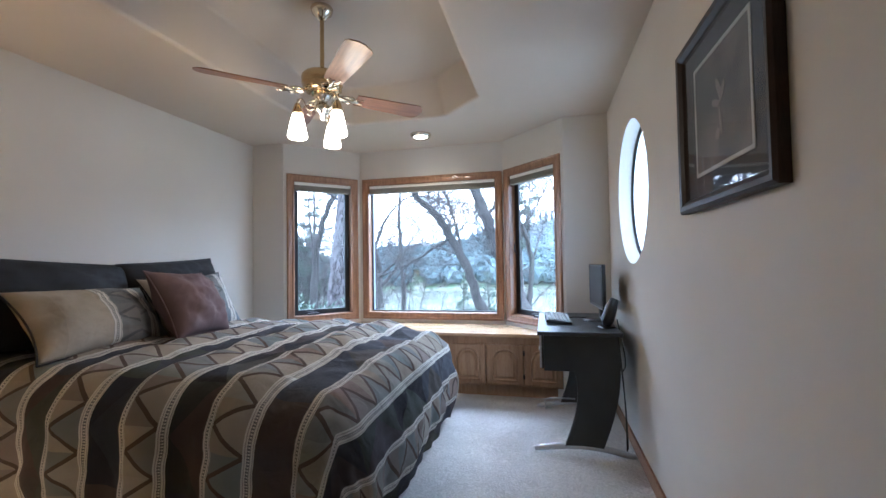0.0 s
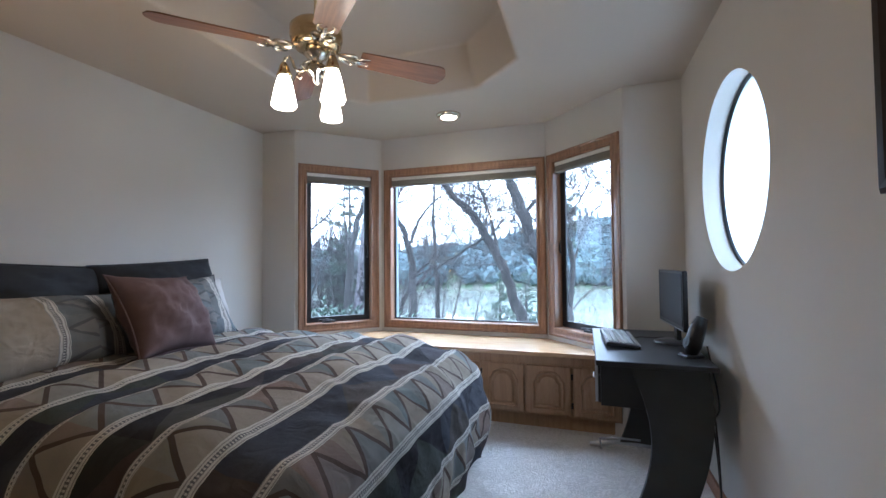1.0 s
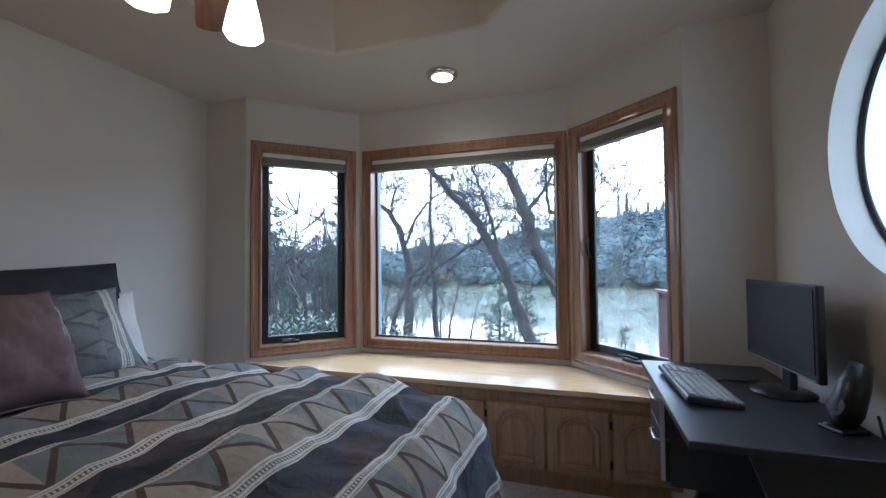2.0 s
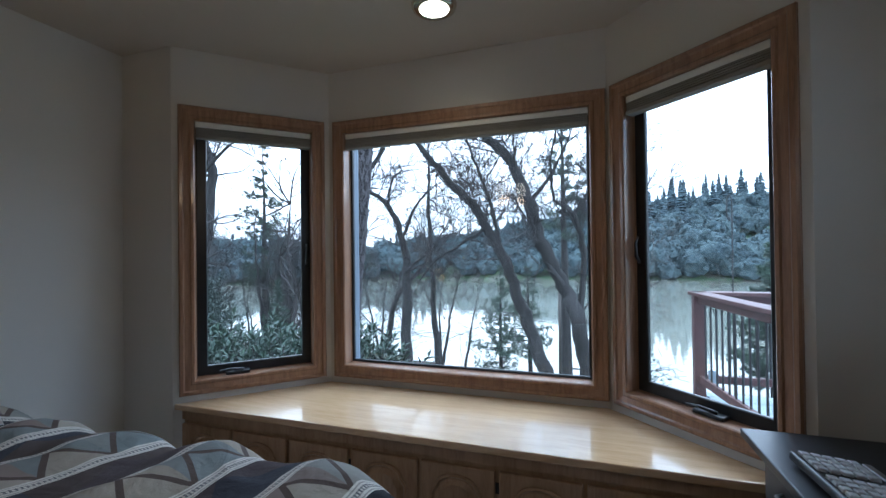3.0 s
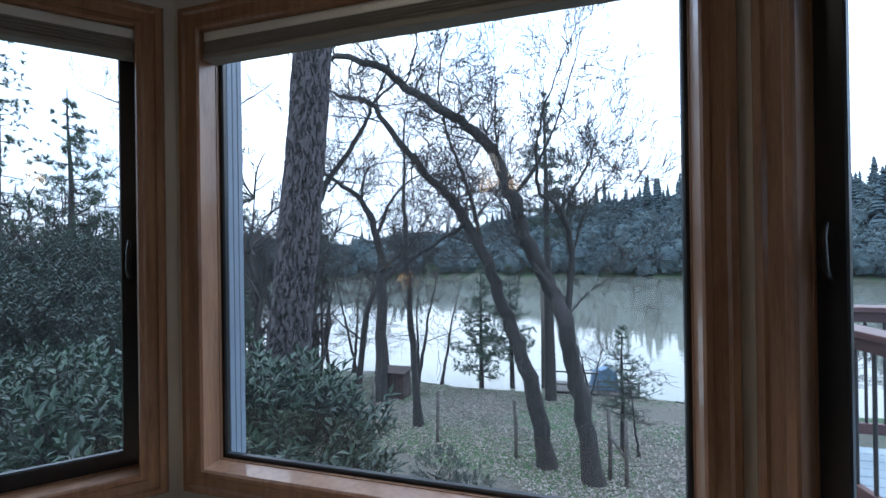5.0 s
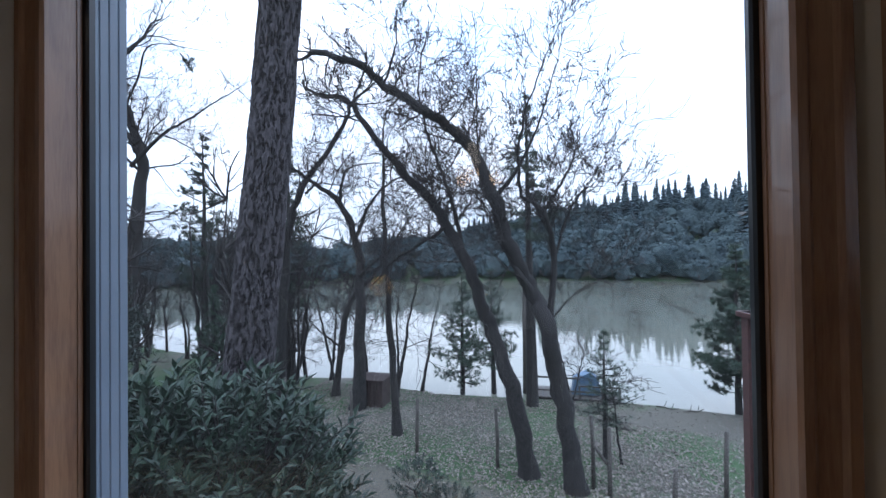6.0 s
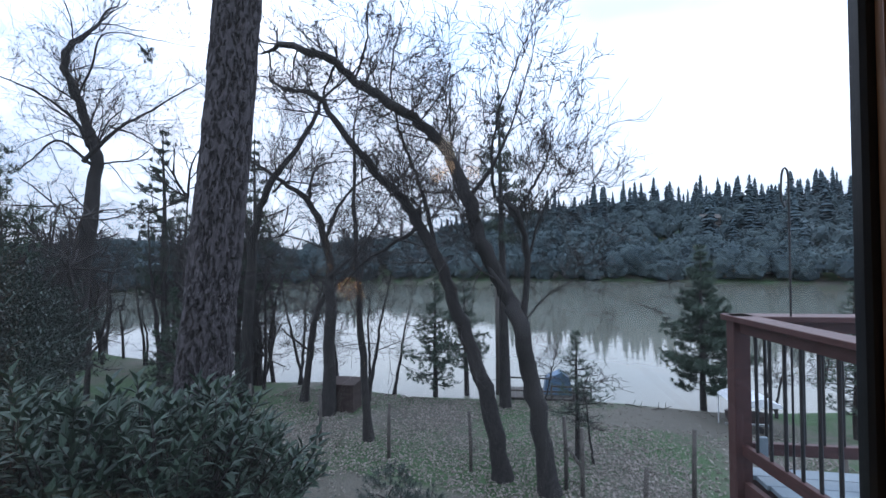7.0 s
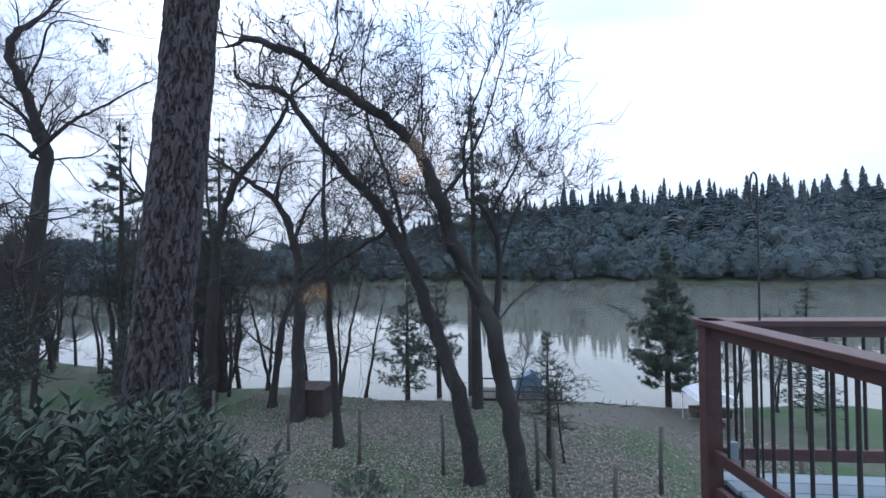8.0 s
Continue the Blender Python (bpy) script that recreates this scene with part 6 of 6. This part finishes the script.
def conifer_proto(seed):
    """A ragged conifer: a bare leader, drooping boughs of uneven reach with gaps between."""
    rng = random.Random(seed)
    vs, fs = [], []
    girth = rng.uniform(0.12, 0.19)
    b = len(vs)
    vs += [(0.014, 0, 0), (-0.007, 0.012, 0), (-0.007, -0.012, 0), (0, 0, 1.0)]
    fs += [(b, b + 1, b + 3), (b + 1, b + 2, b + 3), (b + 2, b, b + 3)]
    tiers = 17
    for k in range(tiers):
        s = k / tiers
        z0 = 0.1 + 0.88 * s
        r = girth * (1 - s) ** 0.8 * rng.uniform(0.7, 1.15) + 0.012
        n = 9 if s < 0.7 else 6
        for i in range(n):
            a = 2 * math.pi * (i + rng.random()) / n
            q = r * rng.uniform(0.45, 1.2)
            w = 0.42 * q + 0.01
            c, sn = math.cos(a), math.sin(a)
            zt = z0 + rng.uniform(-0.012, 0.02)
            b = len(vs)
            vs += [(0, 0, zt + 0.045), (q * 0.7 * c - w * sn, q * 0.7 * sn + w * c, zt - 0.01), (q * c, q * sn, zt - 0.03 * rng.random()), (q * 0.7 * c + w * sn, q * 0.7 * sn - w * c, zt - 0.012), (0, 0, zt - 0.03)]
            fs += [(b, b + 1, b + 2), (b, b + 2, b + 3), (b + 4, b + 2, b + 1), (b + 4, b + 3, b + 2)]
    return np.array(vs), np.array(fs)


def scatter(name, protos, spots, mat, label):
    vs, fs, base = [], [], 0
    rng = random.Random(5)
    for x, y, z, sx, sz in spots:
        a, f = protos[rng.randrange(len(protos))]
        ang = rng.uniform(0, 6.28)
        c, s = math.cos(ang), math.sin(ang)
        q = np.stack([(a[:, 0] * c - a[:, 1] * s) * sx + x, (a[:, 0] * s + a[:, 1] * c) * sx + y, a[:, 2] * sz + z], 1)
        vs.append(q)
        fs.append(f + base)
        base += len(a)
    me = bpy.data.meshes.new(name)
    me.from_pydata(np.concatenate(vs).tolist(), [], np.concatenate(fs).tolist())
    me.materials.append(mat)
    return tagged(new(name, me), label, "woods", kind="stuff")


def far_woods():
    rng = random.Random(9)
    blobs, cones = [], []
    for _ in range(1700):
        x = rng.uniform(-150, 190)
        f = far_shore(x)
        y = f + 0.4 + 75 * rng.random() ** 1.4
        r = rng.uniform(2.2, 4.3)
        z = land(x, y)
        for _ in range(1 if rng.random() < 0.4 else 2):
            blobs.append((x + rng.uniform(-1.5, 1.5), y + rng.uniform(-1, 1), z + r * rng.uniform(0.5, 1.3), r, r * rng.uniform(0.9, 1.2)))
    for _ in range(880):
        x = rng.uniform(-150, 200)
        y = far_shore(x) + 6 + 80 * rng.random() ** 0.55
        if x < 25 and rng.random() < 0.7:
            continue
        h = rng.choice((7.0, 8.5, 10.0, 12.5, 15.5)) * (0.75 if x < 0 else 1.0) * rng.uniform(0.9, 1.1)
        cones.append((x, y, land(x, y) - 0.5, h * rng.uniform(0.85, 1.35), h))
    # both woods wear the haze-tinted far colours
    scatter("far_wood", [crown_proto(k) for k in range(7)], blobs, M_FARLEAF, "oak woods on the far hillside, blue-grey haze put into their colour")
    scatter("hazed_conifer", [conifer_proto(k) for k in range(9)], cones, M_FARPINE, "conifers along the far ridge with haze put into their colour")


far_woods()


# ---- deck ----
def deck():
    d = thing("deck_railing", "red-stained wooden deck railing with dark iron balusters", "railing", pose(0, 0, 0))
    A, B, C = Vector((1.715, 7.03, 0)), Vector((2.06, 4.72, 0)), Vector((6.2, 7.10, 0))

    def run(p, q, side):
        dirv = (q - p).normalized()
        ln = (q - p).length
        ang = math.degrees(math.atan2(dirv.y, dirv.x))
        m = pose(p.x, p.y, 0, 0, 0, ang)
        for nm, y0, y1, z0, z1 in (("cap_rail", -0.075, 0.075, 0.875, 0.912), ("top_rail", -0.02, 0.02, 0.80, 0.874), ("bottom_rail", -0.02, 0.02, 0.02, 0.095)):
            e = -0.06 if nm == "cap_rail" else 0.045
            part(nm, box(e, ln, y0, y1, z0, z1, 0.005), M_REDWOOD, d).matrix_basis = m
        n = int(ln / 0.11)
        base = lathe([(0.0095, 0.09), (0.0095, 0.805)], 8)
        for k in range(1, n):
            if k == 1:
                o = part("baluster", base, M_IRON, d, smooth=True)
                mesh = o.data
            else:
                o = new("baluster", mesh)
                o.parent = d
            o.matrix_basis = m @ pose(0.045 + k * 0.11, 0, 0)

    run(A, B, 1)
    run(A, C, -1)
    part("corner_post", box(A.x - 0.048, A.x + 0.048, A.y - 0.048, A.y + 0.048, -4.7, 0.874, 0.005), M_REDWOOD, d)
    part("end_post", box(B.x - 0.045, B.x + 0.045, B.y - 0.045, B.y + 0.045, -0.3, 0.874, 0.005), M_REDWOOD, d)
    part("far_post", box(C.x - 0.045, C.x + 0.045, C.y - 0.045, C.y + 0.045, -4.7, 0.874, 0.005), M_REDWOOD, d)
    part("thermometer", box(A.x + 0.06, A.x + 0.12, A.y - 0.085, A.y - 0.06, 0.02, 0.16, 0.006), M_DECKTOP, d, "small pale thermometer box")
    dk = struct(thing("deck_floor", "blue-grey painted deck boards on red joists", "deck", pose(0, 0, 0)))
    for k in range(20):
        y = 4.75 + k * 0.118
        x0 = 2.03 - 0.145 * (y - 4.75)
        part("plank", box(x0 + 0.06, 6.3, y, y + 0.112, -0.13, -0.1, 0.003, segs=1), M_DECKTOP, dk)
    part("rim_joist", box(1.7, 6.3, 7.04, 7.08, -0.36, -0.135), M_REDWOOD, dk)
    sj = part("side_joist", box(0, 2.3, -0.02, 0.02, -0.36, -0.135), M_REDWOOD, dk)
    sj.matrix_basis = pose(A.x + 0.01, A.y - 0.06, 0, 0, 0, math.degrees(math.atan2(B.y - A.y, B.x - A.x)))
    hk = thing("shepherd_hook", "tall black iron plant hook clamped to the railing", "plant hook", pose(2.0, 6.99, -0.1))
    pts = [(0, 0, 0), (0, 0, 0.9), (0.004, 0, 1.85)] + [(0.004 - 0.02 + 0.02 * math.cos(a), 0, 1.88 + 0.07 * math.sin(a)) for a in (0.3, 0.9, 1.57, 2.2, 2.8)] + [(-0.04, 0, 1.82), (-0.038, 0, 1.74), (-0.02, 0, 1.70), (-0.012, 0, 1.74)]
    part("rod", tube(pts, 0.0065, 8), M_IRON, hk, "", True)
    rb = thing("planter_box", "small red wooden box standing on the lawn", "planter", pose(6.6, 16.0, land(6.6, 16.0)))
    part("body", box(-0.4, 0.4, -0.2, 0.2, 0, 0.3, 0.02), M_REDP, rb)
    part("rim", box(-0.43, 0.43, -0.23, 0.23, 0.301, 0.35, 0.01), M_REDP, rb)


deck()


# ---- fence, shore things ----
def fence_post(x, y, h, r=0.055):
    z = land(x, y)
    rng = random.Random(int(x * 100))
    g = tube([(0, 0, -0.3), (0.01, 0, h * 0.5), (rng.uniform(-0.04, 0.04), 0, h)], [r * 1.05, r, r * 0.95], 10)
    o = solid("fence_post", g, M_POST, None, True)
    o.location = (x, y, z)
    tagged(o, "weathered round wooden fence post on the lawn", "post", "fence posts")


for x, y, h in ((-1.0, 16.3, 1.75), (-3.6, 16.7, 1.7), (-6.1, 17.2, 1.65), (4.75, 15.6, 1.75), (1.95, 15.1, 1.75), (1.6, 15.5, 1.9), (3.3, 14.6, 1.05), (-9.6, 18.6, 1.6), (7.6, 14.8, 1.6)):
    fence_post(x, y, h)
br = solid("gate_brace", tube([(1.62, 15.45, land(1.6, 15.4) + 1.15), (1.94, 15.13, land(1.9, 15.1) + 0.75)], 0.04, 8), M_POST, None, True)
tagged(br, "slanting wooden brace between two gate posts", "brace")

pl = solid("mooring_pole", tube([(0, 0, -1.0), (0.02, 0, 2.5), (0.0, 0, 5.6)], [0.17, 0.16, 0.14], 14), M_POST, None, True)
pl.location = (-0.45, 25.0, WATER)
tagged(pl, "tall weathered pole standing at the water's edge", "pole")


def dock():
    t = thing("dock", "small floating dock with dark frame railing and blue cover", "dock", pose(1.9, 24.9, WATER))
    for k in range(9):
        part("plank", box(-1.95 + k * 0.43, -1.95 + k * 0.43 + 0.4, -0.8, 0.8, 0.12, 0.18, 0.01, segs=1), M_POST, t)
    part("float", box(-1.95, 1.9, -0.7, 0.7, -0.1, 0.119), M_IRON, t)
    for x in (-1.9, -0.9, 0.1, 1.1, 1.85):
        part("post", box(x - 0.04, x + 0.04, -0.8, -0.72, 0.18, 1.05 if x < 0 else 0.7), M_POST, t)
    part("rail", box(-1.94, 0.14, -0.79, -0.73, 1.05, 1.12), M_POST, t)
    part("rail", box(0.06, 1.89, -0.79, -0.73, 0.7, 0.77), M_POST, t)
    part("mid_rail", box(-1.94, 1.89, -0.785, -0.735, 0.45, 0.52), M_POST, t)
    part("cover", extrude_poly([(-0.2, -0.3, 0.2), (1.1, -0.3, 0.2), (1.0, -0.3, 0.95), (0.6, -0.3, 1.25), (-0.1, -0.3, 0.9)], (0, 0.7, 0)), M_BLUEP, t, "blue tarpaulin cover")


dock()


def shed():
    t = thing("shed", "low brown boarded shed among the trunks", "shed", pose(-7.0, 21.3, land(-7.0, 21.3)))
    for k in range(8):
        part("board", box(-0.64 + k * 0.16, -0.64 + k * 0.16 + 0.15, -0.5, -0.46, -0.1, 1.15, 0.004, segs=1), M_SHED, t)
    part("body", box(-0.63, 0.62, -0.455, 0.5, -0.1, 1.14), M_SHED, t)
    part("roof", box(-0.72, 0.72, -0.62, 0.6, 1.151, 1.22, 0.01), M_SHED, t)


shed()


def driftwood(x, y, turn, seed):
    """A bleached forked branch washed up at the water's edge."""
    rng = random.Random(seed)
    g = Growth()
    pts = [Vector((-0.7, 0, 0.08)), Vector((-0.2, 0.04, 0.12)), Vector((0.3, -0.03, 0.10)), Vector((0.8, 0.05, 0.26))]
    g.tube(spline(pts, 4, rng, 0.012), [0.06 - 0.003 * k for k in range(13)], 7)
    for k in (1, 2):
        g.tube([pts[k], pts[k] + Vector((0.12, 0.1, 0.22)), pts[k] + Vector((0.16, 0.12, 0.42))], [0.03, 0.022, 0.01], 5)
    o = g.mesh("driftwood", M_POST)
    o.matrix_world = pose(x, y, land(x, y) - 0.03, 0, 0, turn) @ Matrix.Scale(0.6, 4)
    tagged(o, "grey forked driftwood branch lying at the waterline", "driftwood", "driftwood")


driftwood(6.6, 23.7, 15, 3)
driftwood(5.6, 23.9, -30, 4)


def boat():
    t = thing("boat_shelter", "white canopy on poles over a dark boat on its trailer", "boat shelter", pose(9.05, 21.6, land(9.05, 21.6)) @ Matrix.Diagonal((0.7, 0.9, 0.85, 1)))
    part("canopy", extrude_poly([(-1.1, -0.9, 1.3), (1.1, -0.9, 1.3), (0.9, -0.9, 1.45), (0, -0.9, 1.68), (-0.9, -0.9, 1.45)], (0, 1.8, 0)), M_CANOPY, t, "white canopy")
    for x in (-1.05, 1.05):
        for y in (-0.85, 0.85):
            part("pole", lathe([(0.03, -0.1), (0.03, 1.31)], 8, at=(x, y, 0)), M_CANOPY, t, "", True)
    hull = bmesh.new()
    rows = []
    for k in range(9):
        s = k / 8
        w = 0.42 * math.sin(math.pi * min(1.0, 0.2 + 0.8 * s) * 0.62) + 0.02
        x = 1.0 - 2.0 * s
        rows.append([hull.verts.new((x, y, z)) for y, z in ((-w, 0.72), (-w * 0.8, 0.42), (0, 0.3), (w * 0.8, 0.42), (w, 0.72))])
    for a, b in zip(rows, rows[1:]):
        for i in range(4):
            hull.faces.new((a[i], a[i + 1], b[i + 1], b[i]))
        hull.faces.new((a[4], a[0], b[0], b[4]))
    hull.faces.new(rows[0])
    hull.faces.new(rows[-1])
    part("hull", hull, M_SHED, t, "dark boat hull")
    for y in (-0.42, 0.42):
        w = part("wheel", tube([(0.2, y - 0.06, 0.17), (0.2, y + 0.06, 0.17)], 0.18, 18), M_IRON, t, "black trailer wheel")
    part("trailer_bar", box(-1.2, 0.9, -0.05, 0.05, 0.2, 0.28), M_SILVER, t)


boat()


def far_house(x, y, lab):
    z = land(x, y) + 4.2
    t = thing("house", lab, "house", pose(x, y, z) @ Matrix.Diagonal((0.6, 0.6, 0.6, 1)))
    part("wall", box(-4, 4, -3, 3, -5, 2.4), M_POST, t)
    part("roof", extrude_poly([(-4.6, -3.4, 2.4), (4.6, -3.4, 2.4), (4.6, 0, 4.4), (-4.6, 0, 4.4)], (0, 0.2, 0.1)), M_POST, t)
    for k in (-2.4, 0, 2.4):
        part("window", box(k - 0.7, k + 0.7, -3.06, -2.99, 0.4, 1.8), M_BLACK, t)


far_house(58, 139, "pale house half hidden in the far woods")
fb = thing("far_dock", "small white dock and boat on the far shore", "dock", pose(88, 98.5, WATER))
part("platform", box(-4, 4, -1, 1, 0.1, 0.5, 0.05), M_CANOPY, fb)
part("boat", box(-1.5, 2.8, -0.5, 0.5, 0.51, 1.1, 0.2), M_CANOPY, fb)

# outer walls of the house beyond the bay
struct(solid("outer_wall", box(2 * CX - P0[0] + 0.25, 8.0, 4.1, 4.28, -5.0, 3.2), M_VINYL), "pale outside wall of the house", "wall")
struct(solid("outer_wall_base", box(XL - 0.08, XR + 0.08, 2.2, YR + 0.08, -5.0, -0.21), M_VINYL), "pale outside wall under the bay", "wall")
